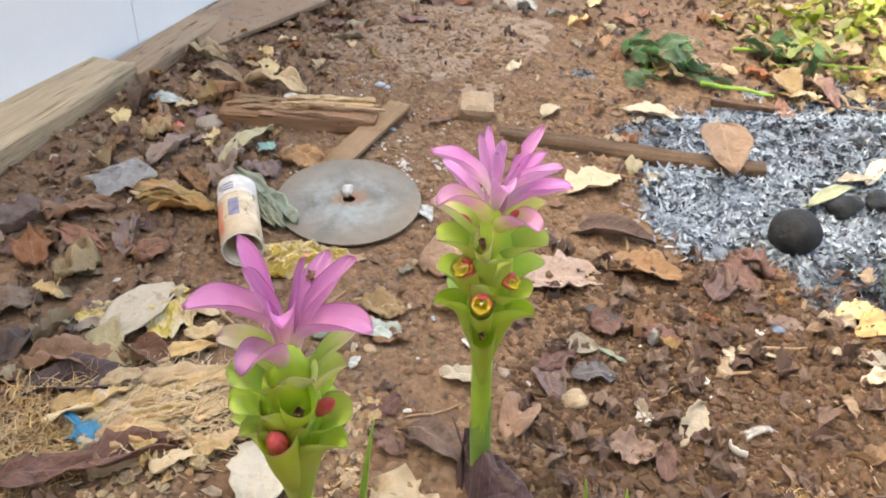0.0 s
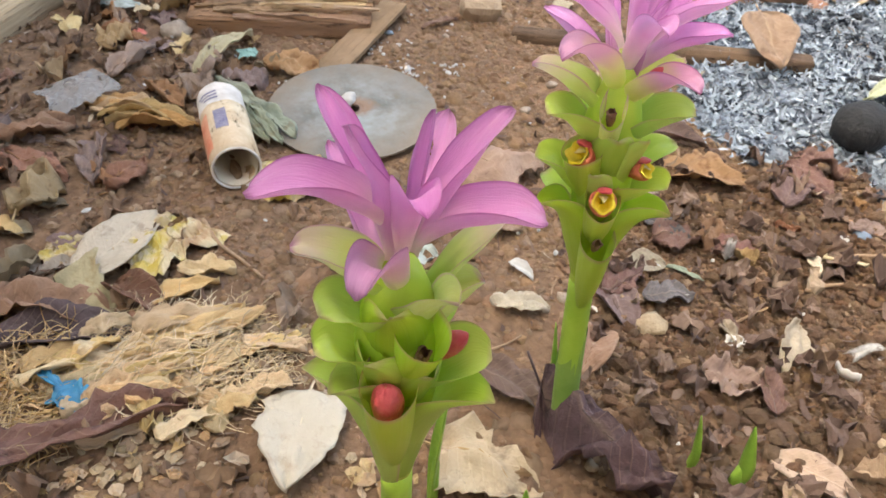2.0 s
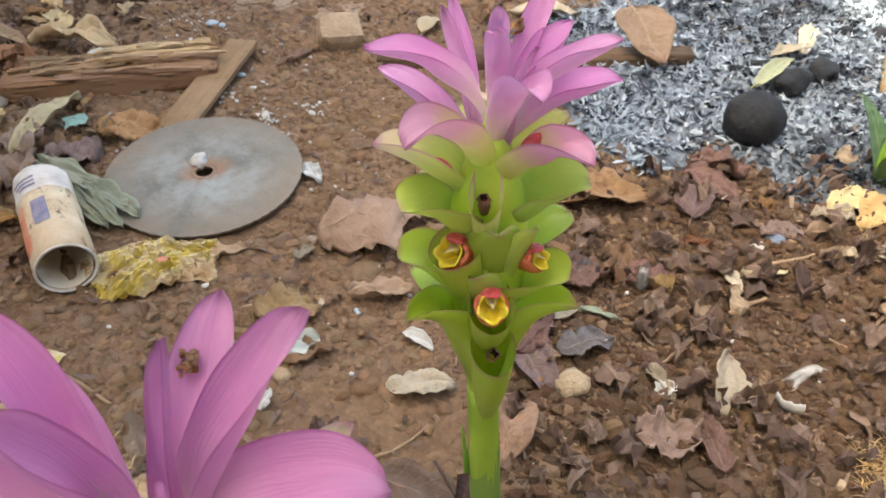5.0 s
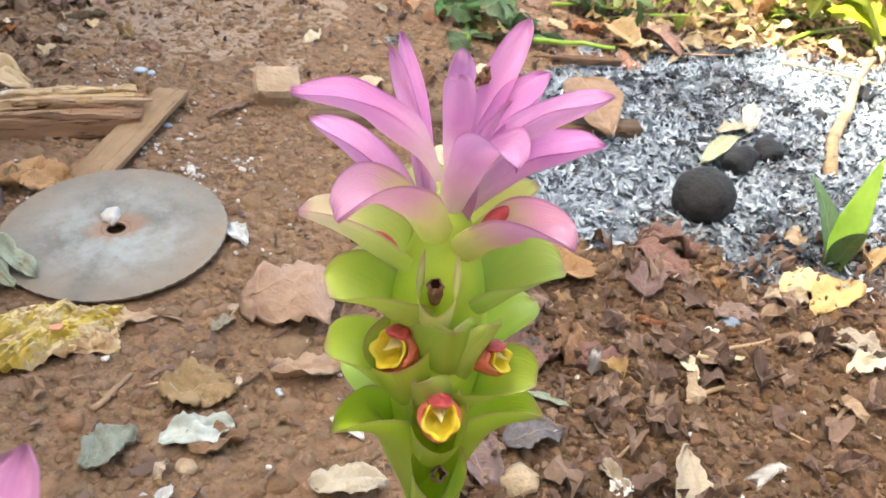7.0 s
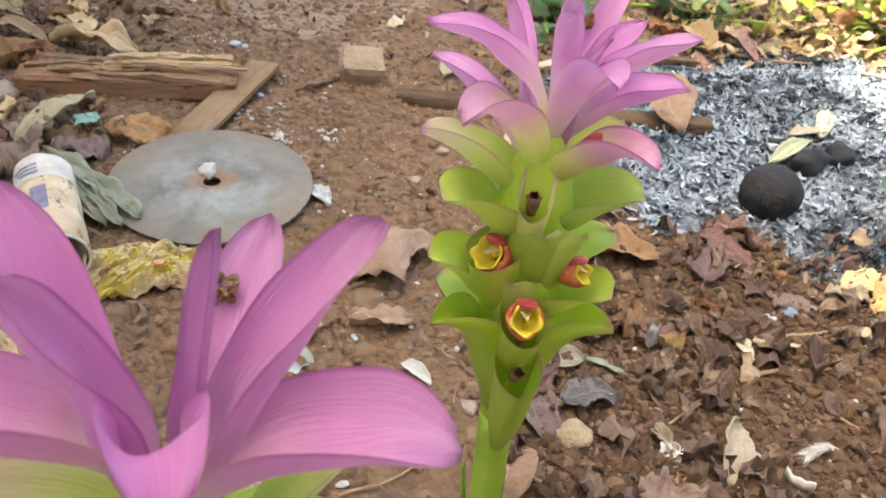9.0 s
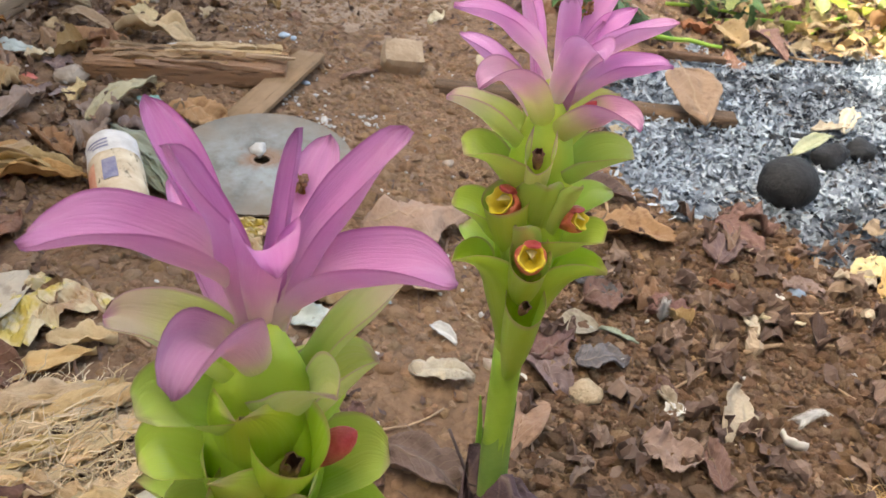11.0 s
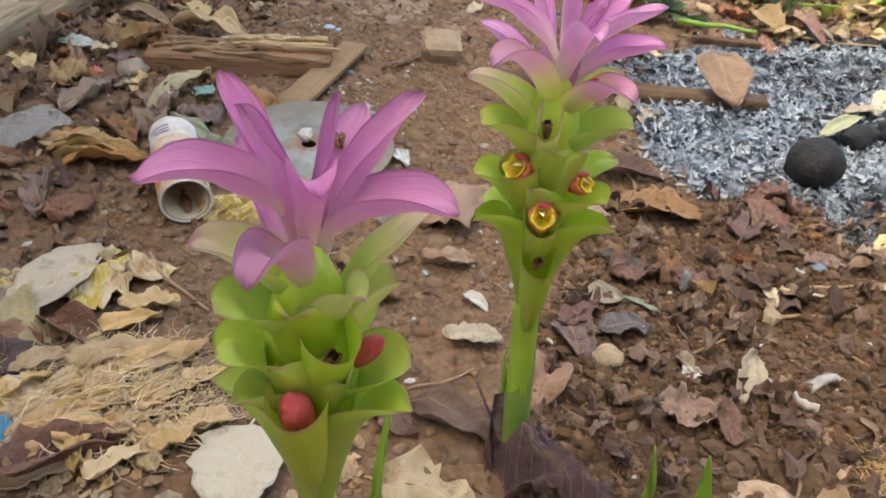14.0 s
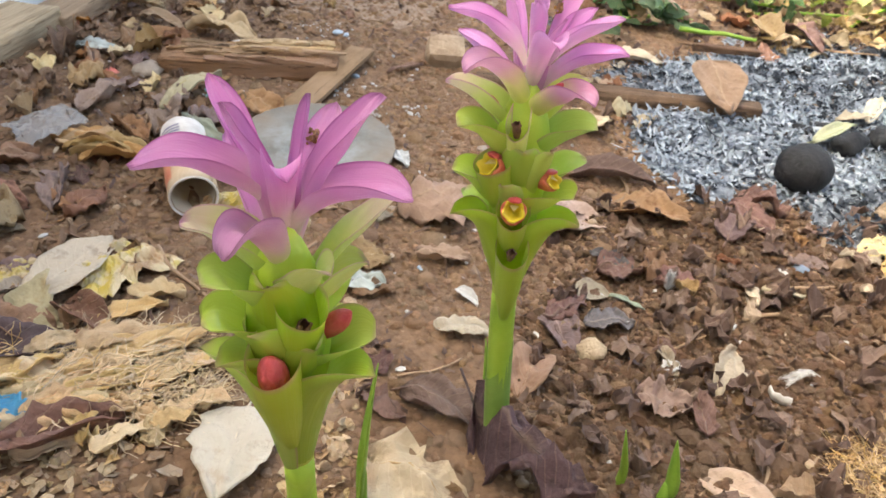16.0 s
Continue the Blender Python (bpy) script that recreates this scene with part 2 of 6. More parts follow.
def ash_bed_material():
    k = Mat("ash_bed", 0.98, spec=0.1)
    c = k.ramp(k.noise(45, 7, 0.75), (0.28, (0.07, 0.08, 0.098)), (0.46, (0.19, 0.215, 0.25)), (0.68, (0.34, 0.385, 0.44)))
    c = k.mix(k.ramp(k.noise(7, 5), (0.55, 0.0), (0.75, 0.5)), c, (0.17, 0.12, 0.09))
    k.colour(c).bump(k.noise(110, 6, 0.75), 0.006).bump(k.noise(300, 4), 0.002)
    return k.m


SOIL, CLOD, CHAFF = soil_material(), clod_material("soil_clods", (0.19, 0.117, 0.07), (0.38, 0.25, 0.158)), chaff_material("litter_chaff", (0.11, 0.073, 0.062), (0.185, 0.125, 0.1), (0.27, 0.19, 0.145))
WARMCHAFF = chaff_material("brown_leaf_chaff", (0.15, 0.092, 0.063), (0.27, 0.175, 0.115), (0.41, 0.285, 0.185))
DARKCLOD = clod_material("humus_crumbs", (0.088, 0.052, 0.032), (0.205, 0.126, 0.076))
TAN = leaf_material("tan_dry_leaf", (0.32, 0.20, 0.11), (0.56, 0.41, 0.25), (0.24, 0.14, 0.08))
CREAM = leaf_material("cream_dry_leaf", (0.42, 0.34, 0.21), (0.62, 0.53, 0.37), (0.42, 0.3, 0.17), veins_seen=0.06)
PALECREAM = leaf_material("pale_cream_leaf", (0.6, 0.53, 0.39), (0.76, 0.7, 0.55), (0.55, 0.44, 0.3), veins_seen=0.12)
RUSTDARK = leaf_material("dark_red_brown_leaf", (0.095, 0.052, 0.042), (0.22, 0.125, 0.096), (0.06, 0.032, 0.03), 0.6)
WILT = leaf_material("wilted_dark_leaf", (0.04, 0.028, 0.032), (0.13, 0.082, 0.085), (0.03, 0.02, 0.022), 0.55)
PINKTAN = leaf_material("pinkish_tan_leaf", (0.3, 0.19, 0.135), (0.5, 0.355, 0.265), (0.24, 0.15, 0.11))
BROWN = leaf_material("brown_dry_leaf", (0.2, 0.105, 0.065), (0.4, 0.235, 0.15), (0.11, 0.06, 0.045))
RUSSET = leaf_material("russet_dry_leaf", (0.22, 0.1, 0.055), (0.38, 0.2, 0.12), (0.14, 0.065, 0.04))
PURPLE = leaf_material("purple_brown_leaf", (0.135, 0.085, 0.077), (0.28, 0.182, 0.156), (0.085, 0.055, 0.052))
GREYTAN = leaf_material("grey_dry_leaf", (0.34, 0.28, 0.21), (0.5, 0.44, 0.34), (0.26, 0.2, 0.15))
YELLOW = leaf_material("yellow_dry_leaf", (0.45, 0.33, 0.11), (0.6, 0.5, 0.25), (0.55, 0.47, 0.33))
STRAWLEAF = leaf_material("straw_yellow_leaf", (0.46, 0.35, 0.16), (0.66, 0.54, 0.3), (0.4, 0.27, 0.13))
HUSK = fibre_leaf("pale_husk", (0.56, 0.39, 0.2), (0.8, 0.62, 0.37), (0.46, 0.31, 0.16), veins_seen=0.03)
OCHRE = fibre_leaf("ochre_husk", (0.36, 0.22, 0.09), (0.58, 0.4, 0.19), (0.25, 0.15, 0.07))
GREENLEAF = leaf_material("green_leaf", (0.075, 0.15, 0.065), (0.17, 0.28, 0.13), (0.24, 0.27, 0.12), 0.5, 0.3)
LIMELEAF = leaf_material("yellow_green_leaf", (0.2, 0.26, 0.05), (0.38, 0.42, 0.11), (0.36, 0.29, 0.1), 0.5, 0.3)
PALEGREEN = leaf_material("grey_green_leaf", (0.28, 0.33, 0.24), (0.5, 0.56, 0.47), (0.32, 0.28, 0.2), 0.6, 0.2)
PALELIME = leaf_material("pale_lime_leaf", (0.36, 0.38, 0.18), (0.56, 0.55, 0.36), (0.46, 0.4, 0.2), 0.6, 0.2)
GREYGREEN = leaf_material("withered_green_leaf", (0.34, 0.37, 0.27), (0.52, 0.56, 0.44), (0.42, 0.38, 0.27), 0.6, 0.3)
SLATE = leaf_material("slate_grey_leaf", (0.1, 0.092, 0.097), (0.19, 0.176, 0.178), (0.08, 0.07, 0.075))
BEAMWOOD = wood_material("weathered_beam", (0.37, 0.26, 0.14), (0.62, 0.46, 0.275), (40, 1.0, 40), 0.001, grey=(0.4, 0.3, 0.19), cracks=0.3)
DARKBOARD = wood_material("grey_board", (0.3, 0.21, 0.13), (0.46, 0.34, 0.225), (40, 1.5, 40))
ROTTEN = wood_material("rotten_plank", (0.24, 0.14, 0.075), (0.45, 0.29, 0.165), (2.5, 34, 34), 0.003, 0.75)
DARKSLAT = wood_material("muddy_slat", (0.21, 0.128, 0.074), (0.31, 0.2, 0.12), (60, 1.5, 60), 0.0006, 0.8, (0.26, 0.19, 0.13), cracks=0.2)
SPLINT = wood_material("pale_splinter", (0.42, 0.28, 0.15), (0.66, 0.5, 0.31), (2.5, 34, 34), 0.003, 0.25)
REDBOARD = wood_material("muddy_board", (0.07, 0.043, 0.027), (0.15, 0.096, 0.058), (1.5, 40, 40), 0.002, 0.25, (0.1, 0.075, 0.055))
BRACT = green_bract_material()
PINK = crown_material("pink_crown", (0.84, 0.69, 0.66), (0.7, 0.36, 0.58), (0.6, 0.21, 0.51), (0.33, 0.06, 0.25))
LILAC = crown_material("lilac_crown", (0.86, 0.72, 0.72), (0.8, 0.5, 0.71), (0.71, 0.315, 0.645), (0.4, 0.09, 0.32), 0.48)
BLUSH = crown_material("blushing_crown", (0.5, 0.68, 0.08), (0.6, 0.72, 0.2), (0.74, 0.66, 0.42), (0.58, 0.26, 0.42), 0.74)
ROSE = crown_material("dusky_pink_crown", (0.56, 0.7, 0.1), (0.74, 0.72, 0.3), (0.76, 0.38, 0.58), (0.4, 0.11, 0.3), 0.58)
PALEBRACT = crown_material("pale_green_bract", (0.48, 0.66, 0.07), (0.56, 0.7, 0.13), (0.62, 0.71, 0.2), (0.52, 0.34, 0.33))
DUSK = crown_material("dusky_bract", (0.62, 0.68, 0.2), (0.66, 0.42, 0.5), (0.5, 0.2, 0.42), (0.22, 0.05, 0.16), 0.5)
STEM = plain_material("green_stem", (0.24, 0.43, 0.035), (0.38, 0.56, 0.07), 20, 0.4, trans=0.1)
SHEATH = plain_material("green_sheath", (0.16, 0.30, 0.05), (0.25, 0.40, 0.09), 25, 0.5, trans=0.1)
CORE = plain_material("spike_green", (0.38, 0.58, 0.055), (0.5, 0.66, 0.09), 20, 0.45, trans=0.1)
SHOOT = plain_material("green_shoot", (0.2, 0.38, 0.04), (0.34, 0.53, 0.08), 30, 0.45, trans=0.2)
BUDRED = plain_material("red_bud", (0.5, 0.035, 0.06), (0.7, 0.16, 0.16), 90, 0.35, trans=0.15)
FLORETRED = plain_material("orange_red_floret", (0.58, 0.07, 0.05), (0.76, 0.27, 0.14), 120, 0.35, trans=0.2)
LIPYELLOW = plain_material("yellow_lip", (0.78, 0.6, 0.02), (0.88, 0.76, 0.12), 60, 0.4, trans=0.25)
STAMEN = plain_material("pale_stamen", (0.8, 0.7, 0.3), (0.86, 0.8, 0.5), 60, 0.45, trans=0.25)
MAROON = plain_material("withered_floret", (0.12, 0.035, 0.06), (0.34, 0.2, 0.12), 160, 0.6)
STEEL = blade_material()
RUST = plain_material("rust", (0.14, 0.07, 0.04), (0.3, 0.17, 0.1), 150, 0.9)
FLAKE = ash_flake_material("ash_flakes", (0.0, (0.19, 0.215, 0.255)), (0.25, (0.27, 0.31, 0.365)), (0.65, (0.36, 0.415, 0.475)), (1.0, (0.53, 0.59, 0.65)))
CHARFLAKE = ash_flake_material("char_flakes", (0.0, (0.025, 0.028, 0.034)), (0.5, (0.07, 0.08, 0.097)), (0.85, (0.15, 0.172, 0.205)), (1.0, (0.2, 0.15, 0.11)))
ASH = ash_bed_material()
CHAR = plain_material("charred_shell", (0.005, 0.005, 0.006), (0.018, 0.019, 0.022), 60, 0.7, bump=0.002)
CHAR.node_tree.nodes["Principled BSDF"].inputs["Specular IOR Level"].default_value = 0.4
STONE = plain_material("dull_stone", (0.28, 0.22, 0.17), (0.45, 0.37, 0.29), 50, 0.9, bump=0.003)
TANSTONE = plain_material("tan_stone", (0.38, 0.28, 0.17), (0.62, 0.5, 0.34), 90, 0.95, bump=0.004)
MUDSTONE = plain_material("mud_covered_stone", (0.31, 0.22, 0.14), (0.46, 0.35, 0.24), 40, 0.95, bump=0.003)
FRASS = plain_material("brown_frass", (0.2, 0.095, 0.04), (0.5, 0.28, 0.12), 500, 0.95, bump=0.002, island=True)
WHITEBIT = plain_material("white_fragment", (0.42, 0.4, 0.37), (0.6, 0.59, 0.57), 50, 0.6)
BLUE = plain_material("blue_plastic", (0.025, 0.16, 0.3), (0.05, 0.24, 0.4), 70, 0.45)
BLUEGREYPALE = plain_material("pale_grey_plastic", (0.42, 0.44, 0.45), (0.58, 0.6, 0.6), 60, 0.5)
BLUEGREY = plain_material("blue_grey_chip", (0.12, 0.17, 0.24), (0.2, 0.26, 0.34), 70, 0.6)
FOIL = plain_material("pale_foil", (0.34, 0.38, 0.34), (0.54, 0.57, 0.52), 45, 0.35)
PALEBLUE = plain_material("pale_blue_plastic", (0.3, 0.4, 0.5), (0.45, 0.54, 0.62), 70, 0.45)
TEAL = plain_material("teal_scrap", (0.16, 0.3, 0.27), (0.25, 0.4, 0.35), 60, 0.6)
REDBIT = plain_material("red_scrap", (0.6, 0.13, 0.1), (0.7, 0.25, 0.2), 60, 0.6)
CARD = wood_material("soiled_card", (0.5, 0.4, 0.26), (0.74, 0.66, 0.5), (6, 8, 8), 0.0006, 0.3, (0.4, 0.3, 0.2))
CARDIN = plain_material("card_inside", (0.62, 0.55, 0.43), (0.78, 0.7, 0.57), 40, 0.8)
PRINTRED = plain_material("red_print", (0.55, 0.15, 0.08), (0.66, 0.36, 0.22), 50, 0.6)
PRINTBLUE = plain_material("blue_print", (0.13, 0.13, 0.24), (0.32, 0.29, 0.34), 80, 0.6)
PRINTWHITE = plain_material("white_print", (0.5, 0.46, 0.42), (0.74, 0.71, 0.67), 45, 0.6)
WALLPAINT = plain_material("white_wall_paint", (0.84, 0.85, 0.85), (0.88, 0.89, 0.89), 6, 0.6, bump=0.001)
PLASTER = plain_material("grey_plaster", (0.26, 0.23, 0.19), (0.36, 0.32, 0.27), 5, 0.9, bump=0.003)
ROOFING = plain_material("roof_sheet", (0.3, 0.3, 0.3), (0.4, 0.39, 0.38), 5, 0.6)
COIR = plain_material("coir_fibre", (0.43, 0.28, 0.13), (0.64, 0.46, 0.25), 30, 0.85, island=True)
STRAW = plain_material("pale_fibre", (0.54, 0.4, 0.23), (0.74, 0.6, 0.4), 30, 0.85, island=True)
TWIG = plain_material("dry_twig", (0.24, 0.16, 0.1), (0.42, 0.31, 0.21), 60, 0.85, island=True)
FEATHER = plain_material("grey_feather", (0.5, 0.48, 0.45), (0.74, 0.73, 0.71), 90, 0.8, trans=0.3)


def film_material():
    k = Mat("cloudy_film", 0.3)
    k.colour(k.mix(k.noise(30, 5), (0.3, 0.28, 0.26), (0.46, 0.44, 0.42)))
    k.b.inputs["Alpha"].default_value = 0.5
    return k.bump(k.noise(60, 4), 0.003).m


def wrapper_material():
    k = Mat("yellow_wrapper", 0.4)
    c = k.ramp(k.noise(24, 4, 0.6), (0.35, (0.5, 0.37, 0.05)), (0.44, (0.52, 0.41, 0.12)), (0.5, (0.56, 0.47, 0.29)), (0.56, (0.5, 0.38, 0.22)), (0.64, (0.36, 0.22, 0.11)))
    return k.colour(c).bump(k.noise(90, 4), 0.002).m


FILM, WRAPPER = film_material(), wrapper_material()


# ---------------------------------------------------------------- building blocks
def part(name, bm, material, parent=None, label="", smooth=True, m=None):
    """Link a bmesh or a mesh as one object, under a thing or a part."""
    if isinstance(bm, bmesh.types.BMesh):
        me = bpy.data.meshes.new(name)
        bm.to_mesh(me)
        bm.free()
    else:
        me = bm
    if material:
        me.materials.clear()
        me.materials.append(material)
    if smooth:
        me.polygons.foreach_set("use_smooth", [True] * len(me.polygons))
    ob = new(name, me)
    if m is not None:
        ob.matrix_basis = m
    if parent:
        ob.parent = parent
    if label:
        ob["label"] = label
    return ob


def thing(name, x, y, z, rz=0, rx=0, ry=0):
    ob = new(name)
    ob.empty_display_size = 0.02
    ob.matrix_basis = pose(x, y, z, rx, ry, rz)
    return ob


def sheet(points, uvs=True, closed=False):
    """A mesh from an array of points (rows, columns, 3), with UVs along rows and columns."""
    p = np.asarray(points, float)
    r, c = p.shape[:2]
    idx = np.arange(r * c).reshape(r, c)
    if closed:
        idx = np.concatenate([idx, idx[:, :1]], 1)
    q = np.stack([idx[:-1, :-1], idx[1:, :-1], idx[1:, 1:], idx[:-1, 1:]], -1).reshape(-1, 4)
    me = bpy.data.meshes.new("sheet")
    me.from_pydata(p.reshape(-1, 3).tolist(), [], q.tolist())
    if uvs:
        lay = me.uv_layers.new(name="UVMap")
        vi = np.empty(len(me.loops), int)
        me.loops.foreach_get("vertex_index", vi)
        uv = np.stack([vi // c / max(r - 1, 1), vi % c / max(c - 1, 1)], -1)
        lay.data.foreach_set("uv", uv.astype(np.float32).ravel())
    return me


def thicken(ob, t, offset=0.0):
    s = ob.modifiers.new("thickness", "SOLIDIFY")
    s.thickness, s.offset = t, offset
    return ob


def vnoise(p, scale, seed=0.0):
    return noise.noise((p[0] * scale + seed, p[1] * scale - seed, p[2] * scale + 0.37 * seed))


def tube(points, radii, sides=8, cap=True):
    """A tube along points, as a bmesh."""
    bm = bmesh.new()
    rings = []
    pts = [Vector(p) for p in points]
    for i, p in enumerate(pts):
        t = (pts[min(i + 1, len(pts) - 1)] - pts[max(i - 1, 0)]).normalized()
        a = t.orthogonal().normalized() if i == 0 else (a - t * a.dot(t)).normalized()
        b = t.cross(a)
        r = radii[i] if hasattr(radii, "__len__") else radii
        rings.append([bm.verts.new(p + (a * math.cos(k) + b * math.sin(k)) * r) for k in (2 * math.pi * j / sides for j in range(sides))])
    for u, v in zip(rings, rings[1:]):
        for j in range(sides):
            bm.faces.new((u[j], u[(j + 1) % sides], v[(j + 1) % sides], v[j]))
    if cap:
        bm.faces.new(rings[0][::-1])
        bm.faces.new(rings[-1])
    return bm


def rough_block(size, seed, amount=0.1, cuts=3, bevel=0.12, worn=None):
    """A block with rounded, uneven edges."""
    bm = bmesh.new()
    bmesh.ops.create_cube(bm, size=1)
    bmesh.ops.subdivide_edges(bm, edges=bm.edges, cuts=cuts, use_grid_fill=True)
    lo = min(size)
    for v in bm.verts:
        p = Vector([v.co[k] * size[k] for k in range(3)])
        q = p.copy()
        for k in range(3):
            q[k] -= math.copysign(bevel * lo * (sum(abs(v.co[j]) > 0.49 for j in range(3)) > 1) * 0.5, p[k]) * (abs(v.co[k]) > 0.49)
        n = Vector([vnoise(p, 0.7 / lo, seed + 9 * k) for k in range(3)])
        v.co = q + n * amount * lo
    return bm


def blob(radius, seed, amount=0.2, squash=(1, 1, 1), level=2):
    bm = bmesh.new()
    bmesh.ops.create_icosphere(bm, subdivisions=level, radius=1)
    for v in bm.verts:
        d = 1 + amount * vnoise(v.co, 1.3, seed) + 0.4 * amount * vnoise(v.co, 3.1, seed + 5)
        v.co = Vector([v.co[k] * squash[k] * radius * d for k in range(3)])
    return bm


# ---------------------------------------------------------------- the ground
def ground_z(x, y):
    """Height of the soil: soft hollows, clods, the ground rising a little under the ash."""
    z = 0.010 * noise.noise((x * 3.1, y * 3.1, 0.3)) + 0.0045 * noise.noise((x * 14, y * 14, 4.2)) + 0.002 * noise.noise((x * 45, y * 45, 8.1))
    far = max(abs(x), abs(y)) - 4
    return z * (1 if far < 0 else 1 / (1 + far))


def ash_mask(x, y):
    """Above 0 inside the burnt patch."""
    w = 0.22 * noise.noise((x * 7, y * 7, 2.0)) + 0.12 * noise.noise((x * 22, y * 22, 5.0))
    return max(1 - math.hypot((x - 0.80) / 0.46, (y - 1.10) / 0.365), 0.1 - 0.4 * math.hypot((x - 0.27) / 0.13, (y - 1.46) / 0.09), 0.06 - 0.35 * math.hypot((x - 0.37) / 0.14, (y - 1.22) / 0.08)) + w


def warp(n, lo, hi, mid, fine, power):
    """Coordinates that are close together round mid and reach far out."""
    t = np.linspace(-1, 1, n)
    s = fine * t + np.sign(t) * np.abs(t) ** power * np.where(t < 0, mid - lo - fine, hi - mid - fine)
    return mid + s


gx = warp(330, -40, 40, 0.15, 1.15, 15)
gy = warp(330, -40, 40, 0.95, 1.15, 15)
ground_points = [[(x, y, ground_z(x, y)) for y in gy] for x in gx]
ground = tagged(part("ground", sheet(ground_points, False), SOIL), "bare reddish-brown soil, crumbly and littered with dry scraps", "ground", kind="structure")

# the burnt patch
ax, ay = np.linspace(0.08, 1.45, 130), np.linspace(0.66, 1.66, 105)
bed = []
for x in ax:
    row = []
    for y in ay:
        k = ash_mask(x, y)
        row.append((x, y, ground_z(x, y) + max(-0.012, min(0.014, 0.035 * k)) + (0.004 * noise.noise((x * 40, y * 40, 1)) if k > 0 else 0)))
    bed.append(row)
ash = tagged(part("ash_bed", sheet(bed, False), ASH), "bed of grey ash and char on the soil", "ash", kind="structure")


MUD = plain_material("pale_dry_mud", (0.24, 0.165, 0.113), (0.36, 0.262, 0.185), 30, 0.95, bump=0.006)
patch = []
for x in np.linspace(-0.32, 0.26, 60):
    row = []
    for y in np.linspace(1.3, 1.95, 60):
        k = 1 - math.hypot((x + 0.03) / 0.22, (y - 1.61) / 0.22) + 0.35 * noise.noise((x * 6, y * 6, 3.3)) + 0.5 * noise.noise((x * 28, y * 28, 1.3))
        row.append((x, y, ground_z(x, y) + max(-0.012, min(0.0012, 0.012 * k))))
    patch.append(row)
tagged(part("mud_patch", sheet(patch, False), MUD), "pale patch of dried mud on the soil", "mud", kind="structure")


def scatter_mesh(name, items, material, label, category, smooth=False):
    """Many small pieces as one mesh of kind stuff. Each item: (vertices, faces)."""
    vs, fs = [], []
    for v, f in items:
        o = len(vs)
        vs += [tuple(p) for p in v]
        fs += [tuple(i + o for i in q) for q in f]
    me = bpy.data.meshes.new(name)
    me.from_pydata(vs, [], fs)
    return tagged(part(name, me, material, smooth=smooth), label, category, kind="stuff")


rng = random.Random(5)
ICO = bmesh.new()
bmesh.ops.create_icosphere(ICO, subdivisions=1, radius=1)
ICO_V = [v.co.copy() for v in ICO.verts]
ICO_F = [tuple(v.index for v in f.verts) for f in ICO.faces]
ICO.free()


def crumb(x, y, r, up=0.0):
    turn = Euler((rng.uniform(0, 6), rng.uniform(0, 6), rng.uniform(0, 6))).to_matrix()
    sq = [rng.uniform(0.55, 1.3) for _ in range(3)]
    z = ground_z(x, y) + r * (up + rng.uniform(-0.55, 0.2))
    out = []
    for v in ICO_V:
        k = r * rng.uniform(0.6, 1.2)
        p = turn @ Vector((v.x * sq[0] * k, v.y * sq[1] * k, v.z * sq[2] * k))
        out.append((x + p.x, y + p.y, z + p.z * 0.8))
    return out, ICO_F


def strip(x, y, z, length, width, curl, tilt, wob=0.0, n=3, bow=0.0):
    """A small curled strip: rows of two points along a bent line."""
    az = rng.uniform(0, 2 * math.pi)
    roll = rng.uniform(-0.8, 0.8)
    d, s = Vector((math.cos(az), math.sin(az), 0)), Vector((-math.sin(az), math.cos(az), 0))
    p, a, out = Vector((x, y, z)), tilt, []
    for i in range(n + 1):
        w = width * (1 - 0.5 * abs(2 * i / n - 1)) * rng.uniform(0.8, 1.2) / 2
        side = (s * math.cos(roll) + Vector((0, 0, 1)) * math.sin(roll)) * w
        out += [p - side, p + side]
        p = p + (d * math.cos(a) + Vector((0, 0, math.sin(a)))) * (length / n)
        d = (d + s * (bow / n + rng.uniform(-wob, wob))).normalized()
        s = Vector((-d.y, d.x, 0))
        a -= curl / n
    return out, [(2 * i, 2 * i + 1, 2 * i + 3, 2 * i + 2) for i in range(n)]


# crumbs of soil, thickest where the ground is open
clods = []
while len(clods) < 12000:
    x, y = rng.uniform(-0.75, 0.95), rng.uniform(0.28, 1.95)
    if y > 1.0 and rng.random() < 0.45:
        continue
    if ash_mask(x, y) > 0.05 or math.hypot(x + 0.077, y - 0.911) < 0.102:
        continue
    if x > 0.16 and y < 0.82 and rng.random() < 0.92:
        continue
    big = noise.noise((x * 5, y * 5, 7)) > 0.05 or (x > 0.2 and y < 0.75)
    clods.append(crumb(x, y, rng.choice((0.0016, 0.0022, 0.003, 0.0042, 0.006)) * (1.1 if big else 0.75)))
while len(clods) < 29000:
    x, y = rng.uniform(-0.32, 0.36), rng.uniform(0.62, 1.8)
    if ash_mask(x, y) > 0.02 or math.hypot(x + 0.077, y - 0.911) < 0.104 or noise.noise((x * 7, y * 7, 2.6)) < -0.25:
        continue
    clods.append(crumb(x, y, min(0.011, 0.0019 + rng.expovariate(1 / 0.0019)) * (0.8 if y < 0.85 else 1.0)))
while len(clods) < 32500:
    x, y = rng.uniform(-0.15, 0.62), rng.uniform(0.3, 0.95)
    if (x < 0.13 or x > 0.2) and rng.random() < 0.8:
        continue
    if ash_mask(x, y) < 0 and math.hypot(x + 0.077, y - 0.911) > 0.105 and noise.noise((x * 6, y * 6, 1.3)) > -0.12:
        clods.append(crumb(x, y, rng.choice((0.002, 0.003, 0.004, 0.0055))))
